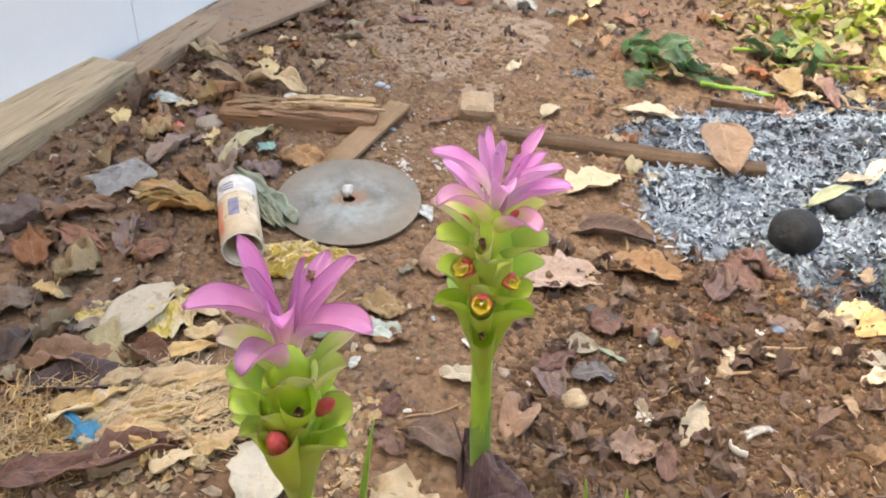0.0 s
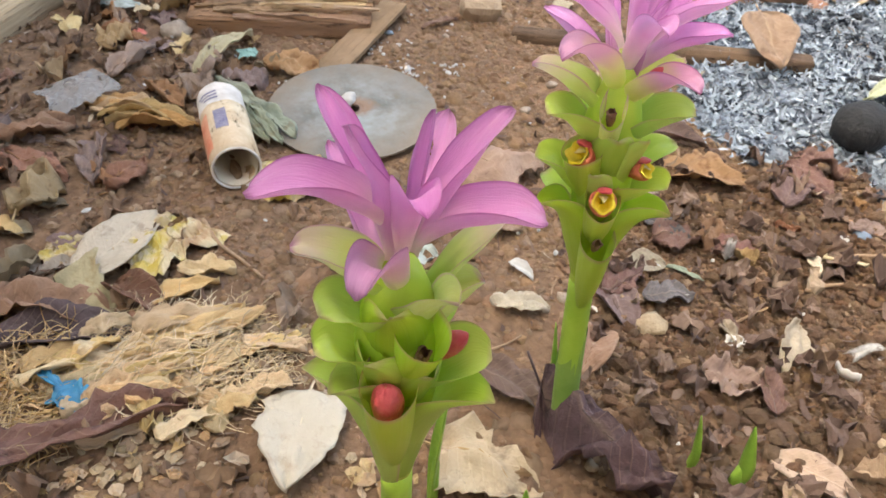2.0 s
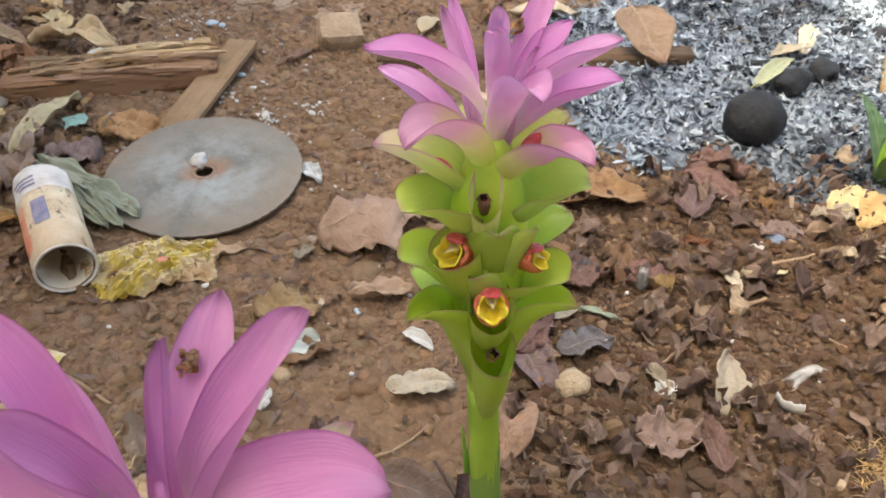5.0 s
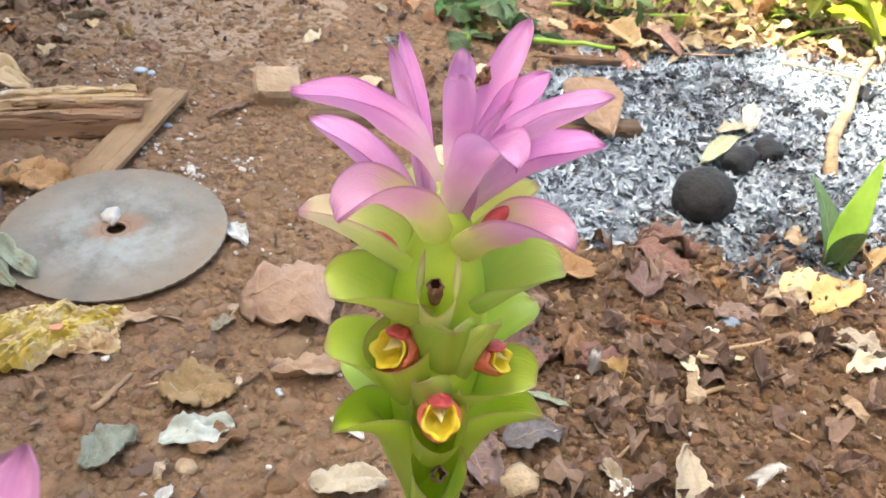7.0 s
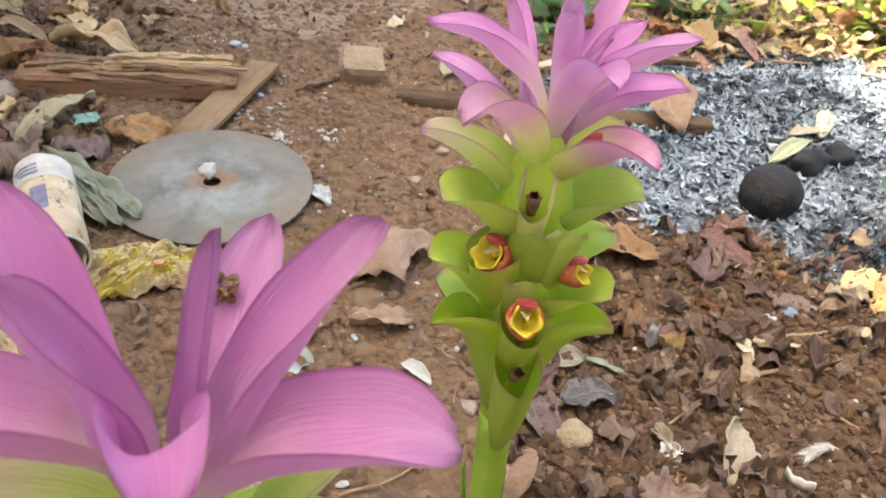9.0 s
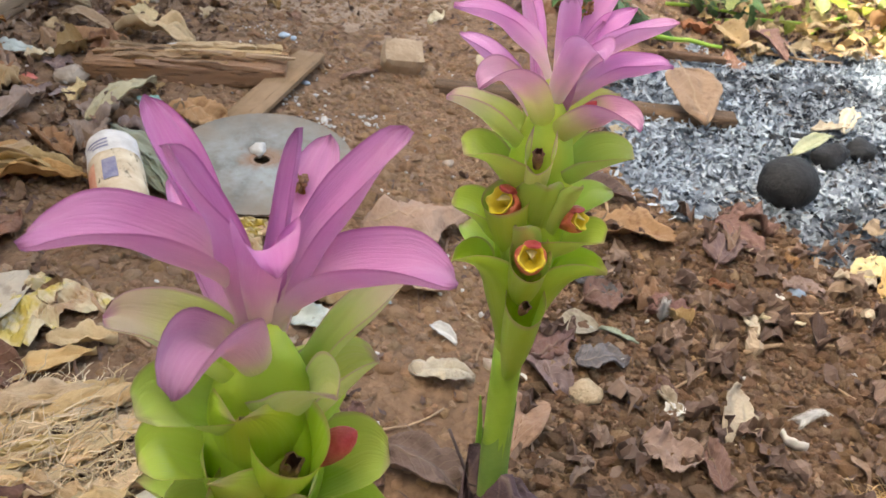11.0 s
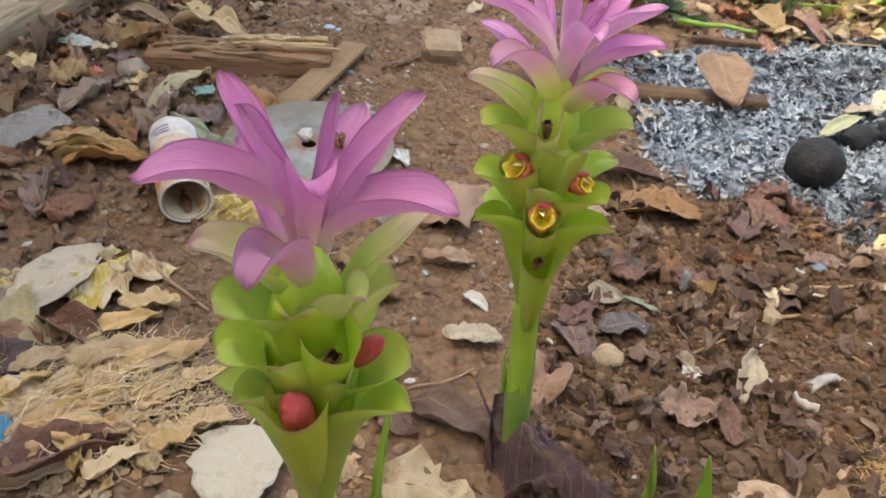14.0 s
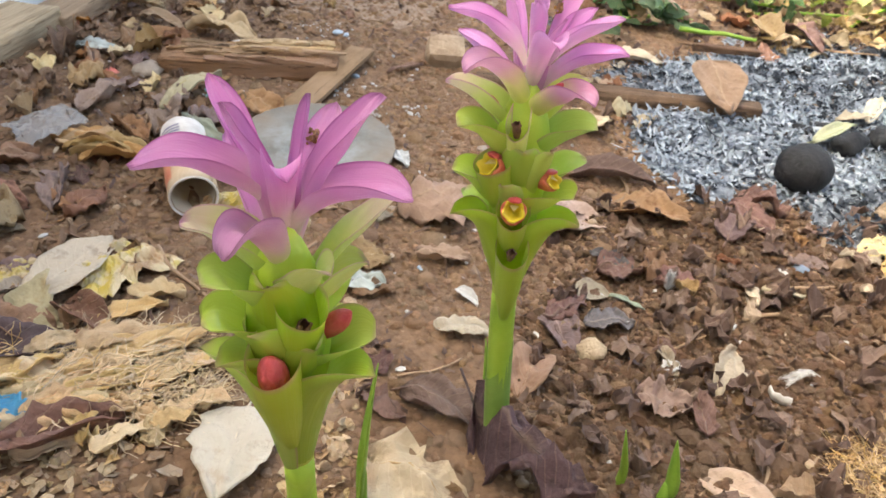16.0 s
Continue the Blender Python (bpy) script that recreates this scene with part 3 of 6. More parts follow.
scatter_mesh("soil_crumbs", clods, CLOD, "crumbs and small clods of reddish soil", "soil crumbs")
ROUND = bmesh.new()
bmesh.ops.create_icosphere(ROUND, subdivisions=2, radius=1)
ROUND_V = [v.co.copy() for v in ROUND.verts]
ROUND_F = [tuple(v.index for v in f.verts) for f in ROUND.faces]
ROUND.free()


def lump(x, y, r):
    """A rounded clod, mostly sunk in the soil."""
    seed, turn = rng.uniform(0, 90), rng.uniform(0, 6.28)
    sx, sy = r * rng.uniform(0.7, 1.4), r * rng.uniform(0.7, 1.2)
    z = ground_z(x, y) - r * rng.uniform(0.1, 0.4)
    out = []
    for v in ROUND_V:
        k = 1 + 0.45 * noise.noise(v * 1.4 + Vector((seed, 0, 0))) + 0.25 * noise.noise(v * 3.5 + Vector((0, seed, 0)))
        px, py = v.x * sx * k, v.y * sy * k
        out.append((x + px * math.cos(turn) - py * math.sin(turn), y + px * math.sin(turn) + py * math.cos(turn), z + v.z * r * 0.75 * k))
    return out, ROUND_F


lumps = []
while len(lumps) < 2600:
    x, y = rng.uniform(-0.45, 0.62), rng.uniform(0.34, 1.75)
    if ash_mask(x, y) > 0 or math.hypot(x + 0.077, y - 0.911) < 0.108 or noise.noise((x * 6, y * 6, 6.6)) < -0.15 or (x > 0.16 and y < 0.8 and rng.random() < 0.6):
        continue
    lumps.append(lump(x, y, min(0.013, 0.0035 + rng.expovariate(1 / 0.0026))))
scatter_mesh("soil_lumps", lumps, CLOD, "rounded lumps of reddish soil half sunk in the ground", "soil clods", True)
# darker crumbs of soil, thickest at the near right
dark_crumbs = []
while len(dark_crumbs) < 21000:
    x, y = rng.uniform(0.14, 0.64), rng.uniform(0.3, 0.84)
    if ash_mask(x, y) < 0 and rng.random() < (x - 0.1) * 4 + (0.25 if y < 0.6 else 0):
        dark_crumbs.append(crumb(x, y, min(0.009, 0.0016 + rng.expovariate(1 / 0.0017)), 0.3))
scatter_mesh("humus_crumbs", dark_crumbs, DARKCLOD, "dark crumbly earth under the leaf litter", "soil crumbs")

chaff = []
while len(chaff) < 3600:
    x, y = rng.uniform(-0.75, 1.0), rng.uniform(0.28, 1.95)
    if ash_mask(x, y) > 0.1 or math.hypot(x + 0.077, y - 0.911) < 0.11:
        continue
    dense = 0.35 + 0.9 * noise.noise((x * 4 + 3, y * 4, 2)) + (0.45 if x > 0.22 and y < 0.85 else 0) + (0.3 if x < -0.2 else 0)
    if rng.random() > dense:
        continue
    chaff.append(strip(x, y, ground_z(x, y) + rng.uniform(0.0005, 0.004), rng.uniform(0.005, 0.022), rng.uniform(0.001, 0.008), rng.uniform(-1.5, 1.8), rng.uniform(-0.15, 0.6), 0.4))
scatter_mesh("leaf_chaff", chaff, CHAFF, "broken bits of dry leaf and straw on soil", "leaf litter")



def scrap(x, y, size, flat=1.0):
    """A crumpled, torn bit of leaf: a ragged rim round a raised or sunken middle."""
    n = rng.randint(6, 9)
    az, stretch = rng.uniform(0, 6.28), rng.uniform(0.45, 0.9)
    z = ground_z(x, y) + (0.004 if x > 0.14 and y < 0.86 else 0.001)
    lean = (rng.gauss(0, 0.3), rng.gauss(0, 0.3))
    rim, ring = [], []
    for i in range(n):
        a = 6.283 * i / n
        r = size * rng.uniform(0.5, 1.0) / 2
        for frac, lst in ((1.0, rim), (0.5, ring)):
            u, v = r * frac * math.cos(a), r * frac * math.sin(a) * stretch
            px, py = u * math.cos(az) - v * math.sin(az), u * math.sin(az) + v * math.cos(az)
            lst.append((x + px, y + py, z + max(0.0, lean[0] * px + lean[1] * py + size * flat * rng.uniform(-0.05, 0.22) + size * 0.06)))
    v = rim + ring + [(x, y, z + size * rng.uniform(0, 0.25) * flat)]
    f = [(i, (i + 1) % n, n + (i + 1) % n, n + i) for i in range(n)] + [(n + i, n + (i + 1) % n, 2 * n) for i in range(n)]
    return v, f


scraps = []
while len(scraps) < 7000:
    x, y = rng.uniform(-0.6, 1.5), rng.uniform(0.28, 2.3)
    if ash_mask(x, y) > 0.06 or math.hypot(x + 0.077, y - 0.911) < 0.11:
        continue
    dense = 0.12 + 0.6 * noise.noise((x * 4.5 + 3, y * 4.5, 5)) + (0.45 if x > 0.14 and y < 0.85 else 0) + (0.42 if x < -0.2 else 0) + (0.25 if y > 1.25 else 0) + (0.5 if x > 0.6 and y > 1.1 else 0)
    if -0.2 < x < 0.25 and y > 0.56:
        dense *= 0.12
    if rng.random() > dense:
        continue
    scraps.append(scrap(x, y, rng.choice((0.004, 0.006, 0.008, 0.011, 0.015) if x > 0.14 and y < 0.86 else (0.006, 0.009, 0.013, 0.018, 0.024)), rng.uniform(0.8, 2.4)))
scatter_mesh("leaf_scraps", [s for s in scraps if s[0][0][0] > 0.14], CHAFF, "torn crumpled bits of dark dry leaf on soil", "leaf litter")
scatter_mesh("brown_leaf_scraps", [s for s in scraps if s[0][0][0] <= 0.14], WARMCHAFF, "torn crumpled bits of brown dry leaf on soil", "leaf litter")

def ash_tone(x, y):
    """Above 0 where white flakes cover the char."""
    return noise.noise((x * 5.5, y * 5.5, 9.1)) + 0.7 * noise.noise((x * 19, y * 19, 3.6)) + 0.34 - (0.42 if y > 1.17 and x < 0.84 else 0)


flakes, chars = [], []
while len(flakes) + len(chars) < 21000:
    x, y = rng.uniform(0.1, 1.35), rng.uniform(0.66, 1.62)
    k = ash_mask(x, y)
    if k < rng.uniform(-0.05, 0.1):
        continue
    up = ground_z(x, y) + max(0, min(0.014, 0.035 * k))
    pale = ash_tone(x, y)
    if pale < 0 and rng.random() < 0.5:
        continue
    white = rng.random() < (0.93 if pale > 0.12 else 0.7 if pale > 0 else 0.25)
    big = 1.3 if pale > 0.12 else 1.0
    (flakes if white else chars).append(strip(x, y, up + rng.uniform(0, 0.007), rng.uniform(0.004, 0.017) * big, rng.uniform(0.0016, 0.0044) * big, rng.uniform(-1.6, 2.2), rng.uniform(-0.2, 0.45), 0.35, 4, rng.gauss(0, 1.8)))
for n in range(3600):
    x, y = rng.uniform(0.2, 1.3), rng.uniform(0.70, 1.6)
    k = ash_mask(x, y)
    if k > 0.03:
        v, f = scrap(x, y, rng.uniform(0.006, 0.02), 1.5)
        up = max(0, min(0.014, 0.035 * k)) + 0.001
        (flakes if ash_tone(x, y) > 0.1 and rng.random() < 0.75 else chars).append(([(p[0], p[1], p[2] + up) for p in v], f))
scatter_mesh("ash_flakes", flakes, FLAKE, "curled grey and white flakes of ash over char", "ash")
scatter_mesh("char_flakes", chars, CHARFLAKE, "dark burnt flakes and char among the ash", "ash")


# ---------------------------------------------------------------- the house side: wall, beam, boards, and an unseen roof added for shade
def wall_west():
    """The white wall: upright grooved boards on a beam."""
    w = thing("wall_west", -0.582, 1.2, 0, -13)
    for i in range(9):
        bm = bmesh.new()
        bmesh.ops.create_cube(bm, size=1)
        for v in bm.verts:
            v.co = Vector((v.co.x * 0.03, v.co.y * 0.447, v.co.z * 2.26 + 1.12))
        bmesh.ops.bevel(bm, geom=bm.edges[:], offset=0.0015, segments=1, affect="EDGES")
        part("panel", bm, WALLPAINT, w, smooth=False, m=pose(-0.03, -1.4 + i * 0.448, 0))
    bm = bmesh.new()
    bmesh.ops.create_cube(bm, size=1)
    for v in bm.verts:
        v.co = Vector((v.co.x * 0.05 - 0.072, v.co.y * 4.2 + 0.45, v.co.z * 2.25 + 1.125))
    part("backing", bm, WALLPAINT, w, smooth=False)
    return tagged(w, "white painted board wall standing on a timber beam", "wall", kind="structure")


def roof():
    """The roof that shades the yard: unseen, added to cast the shadow."""
    r = thing("roof", -1.5, 1.2, 2.45, -9)
    bm = bmesh.new()
    bmesh.ops.create_grid(bm, x_segments=60, y_segments=2, size=0.5)
    for v in bm.verts:
        v.co = Vector((v.co.x * 1.8 - 0.1, v.co.y * 7.0, 0.012 * math.sin(v.co.x * 1.8 / 0.09 * 2 * math.pi) - 0.12 * v.co.x))
    thicken(part("roof_sheet", bm, ROOFING, r), 0.003)
    return tagged(r, "plain sheet roof, added out of view to shade the yard", "roof", kind="structure")


def timber(name, length, w, h, material, x, y, z, rz, rx=0, ry=0, seed=1, amount=0.08, label="", category="board", cuts=6):
    bm = rough_block((w, length, h), seed, amount, cuts, 0.16)
    ob = part(name, bm, material, m=pose(x, y, z, rx, ry, rz))
    return tagged(ob, label, category)


def wall_south():
    """The plain plastered wall that closes the yard behind: unseen, added to block sky light from the near ground."""
    bm = bmesh.new()
    bmesh.ops.create_cube(bm, size=1)
    for v in bm.verts:
        v.co = Vector((v.co.x * 4.4 + 1.2, v.co.y * 0.15 - 0.85, v.co.z * 2.2 + 1.08))
    bmesh.ops.bevel(bm, geom=bm.edges[:], offset=0.01, segments=1, affect="EDGES")
    return tagged(part("wall_south", bm, PLASTER, smooth=False), "plain grey-brown plastered wall, added out of view to dim the near yard", "wall", kind="structure")


wall_west()
wall_south()
roof()
timber("timber_beam", 1.3, 0.108, 0.046, BEAMWOOD, -0.660, 0.607, 0.021, -9, seed=3, label="thick weathered timber beam lying on the soil by the white wall", category="beam")
timber("timber_board", 0.86, 0.075, 0.03, DARKBOARD, -0.474, 1.66, 0.013, -8, seed=8, label="grey weathered board edge along the foot of the wall")
timber("bark_slab", 0.34, 0.12, 0.012, BROWN, -0.41, 1.585, 0.022, -32, 4, 8, seed=5, label="flat curved slab of brown bark on soil", category="bark")
timber("thin_slat", 0.228, 0.04, 0.008, DARKSLAT, -0.084, 1.118, 0.011, -18, 1.5, 0, seed=21, amount=0.12, cuts=8, label="thin muddy slat lying beside a rotten plank", category="slat")
timber("long_board", 0.034, 0.41, 0.04, REDBOARD, 0.325, 1.125, 0.003, -11.5, 0, -2.6, seed=23, amount=0.12, label="long muddy board half buried at the ash edge")
timber("charred_stick", 0.014, 0.11, 0.012, REDBOARD, 0.547, 1.330, 0.02, -6, seed=27, amount=0.2, label="dark charred stick on the ash", category="stick")


# ---------------------------------------------------------------- flowering ginger plants
def bract_points(az, r, z_tip, width, rise, droop, late, cup0, cup1, r0=0.004, seed=0.0, twist=0.0, rows=26, cols=17, wave=0.0012, lip=0.0, foot=0.5, blunt=0.62):
    """A boat-shaped bract: its midline climbs from the axis and bends outward to its tip; its margins cup inward; lip turns the last part outward."""
    s = np.linspace(0, 1, rows)
    th = np.radians(rise + (droop - rise) * s ** late - lip * np.clip((s - 0.66) / 0.34, 0, 1) ** 1.5)
    dx = np.concatenate([[0], np.cumsum((np.cos(th[1:]) + np.cos(th[:-1])) / 2)])
    dz = np.concatenate([[0], np.cumsum((np.sin(th[1:]) + np.sin(th[:-1])) / 2)])
    k = (r - r0) / dx[-1]
    x, z = r0 + dx * k, z_tip - dz[-1] * k + dz * k
    grow = np.where(s < 0.55, foot + (1 - foot) * np.sin(np.minimum(s / 0.55, 1) * math.pi / 2), np.cos(np.clip((s - 0.55) / 0.45, 0, 1) * math.pi / 2) ** blunt)
    half = width / 2 * np.maximum(grow, 0.03)
    out = []
    for i in range(rows):
        row = []
        k = min(1.0, max(0.0, (s[i] - 0.3) / 0.7))
        phi = cup0 + (cup1 - cup0) * k * k * (3 - 2 * k)
        rad = half[i] / phi
        tw = radians(twist) * s[i] ** 1.5
        for j in range(cols):
            u = 2 * j / (cols - 1) - 1
            a = u * phi + tw * 0.6
            lat = rad * math.sin(a)
            nor = rad * (1 - math.cos(a))
            nor += wave * noise.noise((s[i] * 3.5 + seed, u * 1.4, seed)) * (0.3 + s[i])
            px = x[i] - nor * math.sin(th[i])
            pz = z[i] + nor * math.cos(th[i])
            ca, sa = math.cos(radians(az)), math.sin(radians(az))
            row.append((px * ca - lat * sa, px * sa + lat * ca, pz))
        out.append(row)
    return out


def add_bract(name, plant, axis, material, label, *args, **kw):
    """A bract under a plant; its own points are moved along the leaning axis."""
    pts = np.array(bract_points(*args, **kw))
    h = pts[..., 2:3]
    pts[..., :2] += axis(h)
    return part(name, sheet(pts), material, plant, label)


def pouch_points(az, r, z_rim, width, depth, climb, rows=20, cols=25, seed=0.0):
    """A pocket open to the front: its rim is lowest at the outermost point and climbs along both sides to the axis."""
    ca, sa = math.cos(radians(az)), math.sin(radians(az))
    out = []
    for i in range(rows):
        s = i / (rows - 1)
        rad = width / 2 * (0.3 + 0.7 * math.sin(min(1.0, s * 1.2) * math.pi / 2)) * (1 + 0.14 * s ** 7)
        far = (r - width / 2) * (0.3 + 0.7 * s ** 0.8)
        row = []
        for j in range(cols):
            u = 2 * j / (cols - 1) - 1
            a = 2.3 * u
            z = z_rim - depth * (1 - s) + climb * s ** 2.5 * abs(u) ** 1.6 + 0.0007 * noise.noise((u * 3 + seed, s * 2, seed))
            px, lat = far + rad * math.cos(a) * 1.05, rad * math.sin(a)
            row.append((px * ca - lat * sa, px * sa + lat * ca, z))
        out.append(row)
    return out


def add_pouch(plant, axis, material, label, *args):
    pts = np.array(pouch_points(*args))
    pts[..., :2] += axis(pts[..., 2:3])
    return part("pouch", sheet(pts), material, plant, label)


def floret(plant, axis, az, r, z, kind, size=1.0, tilt=35):
    """A floret in a bract's pouch: a red bud, an open yellow one with red hood, or a withered one."""
    foot = axis(np.array([z]))
    ca, sa = math.cos(radians(az)), math.sin(radians(az))
    m = pose(foot[0] + r * ca, foot[1] + r * sa, z, 0, tilt, 0)
    m = Matrix.Translation(m.translation) @ Euler((0, 0, radians(az))).to_matrix().to_4x4() @ Euler((0, radians(tilt), 0)).to_matrix().to_4x4()
    rows, cols = 12, 14

    def lathe(profile, lobes=0, depth=0.0, frill=0.0):
        g = []
        for i, (rad, h) in enumerate(profile):
            row = []
            for j in range(cols * 2):
                a = math.pi * j / cols
                k = 1 + depth * math.cos(lobes * a) * i / len(profile)
                row.append((rad * k * math.cos(a) * size, rad * k * math.sin(a) * size, (h + frill * math.sin(5 * a + 1) * i / len(profile)) * size))
            g.append(row)
        return sheet(g, False, True)

    if kind == "bud":
        f = part("floret", lathe([(0.0035, -0.016), (0.005, -0.010), (0.0062, -0.004), (0.0064, 0.001), (0.0056, 0.006), (0.0040, 0.0098), (0.0019, 0.0128), (0.0002, 0.0145)], 3, 0.1), BUDRED, plant, "closed red flower bud", m=m)
    elif kind == "open":
        f = part("floret", lathe([(0.003, -0.020), (0.0048, -0.012), (0.0066, -0.007), (0.0078, -0.003), (0.0080, 0.0004), (0.0072, 0.0022), (0.0058, 0.0016)], 3, 0.10, 0.001), FLORETRED, plant, "red floret with an open yellow lip", m=m)
        thicken(part("lip", lathe([(0.0005, -0.0045), (0.0030, -0.0035), (0.0046, -0.0008), (0.0053, 0.0022), (0.0060, 0.0040), (0.0067, 0.0040)], 5, 0.09, 0.0014), LIPYELLOW, f, "bright yellow lip"), 0.0006)
        part("hood", blob(0.0044 * size, az, 0.2, (0.45, 1.0, 1.25), 3), BUDRED, f, "red hood over the lip", m=pose(-0.0070 * size, 0, 0.0026 * size, 0, 14, 0))
        tongue = []
        for i in range(8):
            s = i / 7
            tongue.append([((-0.0056 + 0.0058 * s ** 1.5) * size, u * 0.0044 * (1 - s ** 1.5) * size, (0.0108 * s - 0.004 - 0.0016 * abs(u) * s) * size) for u in (-1, -0.5, 0, 0.5, 1)])
        thicken(part("stamen", sheet(tongue, False), STAMEN, f, "pale yellow stamen"), 0.0005)
    else:
        f = part("floret", lathe([(0.003, -0.012), (0.0042, -0.004), (0.0038, 0.002), (0.0046, 0.005), (0.0030, 0.007)], 4, 0.22, 0.002), MAROON, plant, "withered dark floret", m=m)
    return f


def stem_mesh(axis, z0, z1, r0, r1, bulge=0.0, lean=1.0):
    pts, rad = [], []
    for i in range(15):
        s = i / 14
        z = z0 + (z1 - z0) * s
        a = axis(np.array([z]))
        pts.append((a[0], a[1], z))
        rad.append(r0 + (r1 - r0) * s + bulge * math.sin(math.pi * s ** lean))
    return tube(pts, rad, 16)


def leaf_blade(length, width, lean, bend, fold=0.5, seed=0.0, rows=16, cols=9, tipw=1.0):
    """A narrow upright leaf blade or rolled shoot, from the origin up."""
    s = np.linspace(0, 1, rows)
    out = []
    for i in range(rows):
        a = radians(90 - lean - bend * s[i] ** 1.6)
        x = sum(math.cos(radians(90 - lean - bend * q ** 1.6)) for q in s[:i]) * length / rows
        z = sum(math.sin(radians(90 - lean - bend * q ** 1.6)) for q in s[:i]) * length / rows
        w = width / 2 * min(1, 0.55 + s[i] * 1.6) * (1 - max(0, s[i] - 0.45) / 0.55) ** (0.8 * tipw) + 0.0002
        row = []
        for j in range(cols):
            u = 2 * j / (cols - 1) - 1
            f = fold * (1.2 - 0.6 * s[i])
            lat, nor = w * math.sin(u * f) / f, w * (1 - math.cos(u * f)) / f
            row.append((x - nor * math.sin(a), lat, z + nor * math.cos(a)))
        out.append(row)
    return out


# rows: direction, reach, tip height, width, first angle, last angle, lateness of the bend, cup at foot, cup at tip, turn of the lip
FIRST_CROWN = [
    ("pink", 192, 0.046, 0.323, 0.026, 58, -14, 1.1, 1.9, 1.05, 8),
    ("pink", 134, 0.042, 0.340, 0.018, 62, 44, 1.0, 2.2, 0.95, 0),
    ("pink", 190, 0.017, 0.345, 0.022, 86, 62, 1.4, 2.0, 1.25, -10),
    ("pink", 58, 0.015, 0.343, 0.012, 86, 76, 1.2, 2.2, 1.80, 0),
    ("pink", 73, 0.046, 0.326, 0.020, 62, 36, 1.2, 2.2, 0.95, 0),
    ("pink", 29, 0.037, 0.342, 0.022, 68, 46, 1.0, 2.1, 1.05, 0),
    ("pink", -6, 0.045, 0.316, 0.026, 54, -8, 1.1, 1.9, 1.05, 10),
    ("petalpale", 124, 0.051, 0.312, 0.018, 52, 38, 1.0, 2.2, 1.10, 0),
    ("fold", -74, 0.029, 0.333, 0.024, 74, 30, 2.2, 2.4, 1.35, 70),
    ("blush", 178, 0.036, 0.295, 0.029, 52, 14, 1.3, 1.8, 1.15, 20),
    ("blush", 32, 0.046, 0.300, 0.017, 56, 26, 1.4, 1.9, 1.20, 0),
]
FIRST_BRACTS = [
    ("duskrose", -106, 0.037, 0.309, 0.026, 66, 20, 1.6, 2.2, 1.55, 75),
    ("pale", 19, 0.031, 0.277, 0.033, 50, 40, 1.2, 1.7, 1.7, 40),
    ("pale", -46, 0.0275, 0.294, 0.028, 66, 62, 1.0, 1.6, 1.3, 50),
    ("green", -140, 0.0315, 0.287, 0.036, 56, 56, 1.0, 1.6, 1.6, 40),
    ("shield", -96, 0.0215, 0.288, 0.042, 72, 80, 1.0, 1.7, 1.7, 14),
    ("green", -148, 0.032, 0.266, 0.038, 46, 56, 1.0, 1.6, 1.75, 45),
    ("shield", -116, 0.0235, 0.266, 0.042, 68, 78, 1.0, 1.7, 1.6, 18),
    ("shield", -58, 0.0235, 0.260, 0.034, 66, 78, 1.0, 1.6, 1.5, 20),
    ("green", -10, 0.034, 0.255, 0.040, 40, 54, 1.0, 1.6, 1.6, 35),
    ("green", 120, 0.032, 0.268, 0.033, 50, 50, 1.0, 1.6, 1.4, 40),
    ("green", 60, 0.033, 0.262, 0.033, 50, 50, 1.0, 1.6, 1.4, 40),
]
FIRST_FOOT = [
    ("leaf", 178, 0.036, 0.237, 0.042, 80, 34, 3.2, 1.8, 1.5, 14),
    ("leaf", -138, 0.031, 0.249, 0.042, 78, 50, 2.8, 1.7, 1.6, 40),
    ("leaf", -30, 0.040, 0.248, 0.044, 79, 34, 3.2, 1.8, 1.45, 20),
    ("green", 70, 0.034, 0.240, 0.036, 66, 40, 1.0, 1.6, 1.3, 30),
    ("green", 128, 0.034, 0.232, 0.036, 70, 40, 1.0, 1.6, 1.3, 30),
]
SECOND_CROWN = [
    ("lilac", 169, 0.046, 0.326, 0.023, 56, 4, 1.0, 2.0, 1.0, 0),
    ("lilac", 137, 0.052, 0.307, 0.021, 50, 16, 1.0, 2.1, 0.95, 0),
    ("lilac", 114, 0.036, 0.331, 0.012, 72, 50, 1.2, 2.2, 1.20, -8),
    ("lilac", 102, 0.045, 0.332, 0.012, 64, 46, 1.2, 2.2, 1.10, -8),
    ("lilac", 46, 0.039, 0.342, 0.016, 70, 50, 1.2, 2.2, 0.95, 0),
    ("lilac", -112, 0.011, 0.338, 0.017, 88, 78, 1.6, 2.2, 1.30, 30),
    ("lilac", 84, 0.006, 0.340, 0.014, 89, 84, 1.4, 2.2, 1.40, 0),
    ("lilac", -24, 0.013, 0.330, 0.014, 88, 76, 1.4, 2.2, 1.60, 0),
    ("lilac", -17, 0.041, 0.334, 0.022, 58, 26, 1.0, 2.1, 1.15, -12),
    ("lilac", 24, 0.034, 0.330, 0.020, 62, 36, 1.2, 2.2, 1.00, 0),
    ("lilac", 7, 0.050, 0.309, 0.023, 48, 4, 1.0, 2.0, 1.0, 12),
]
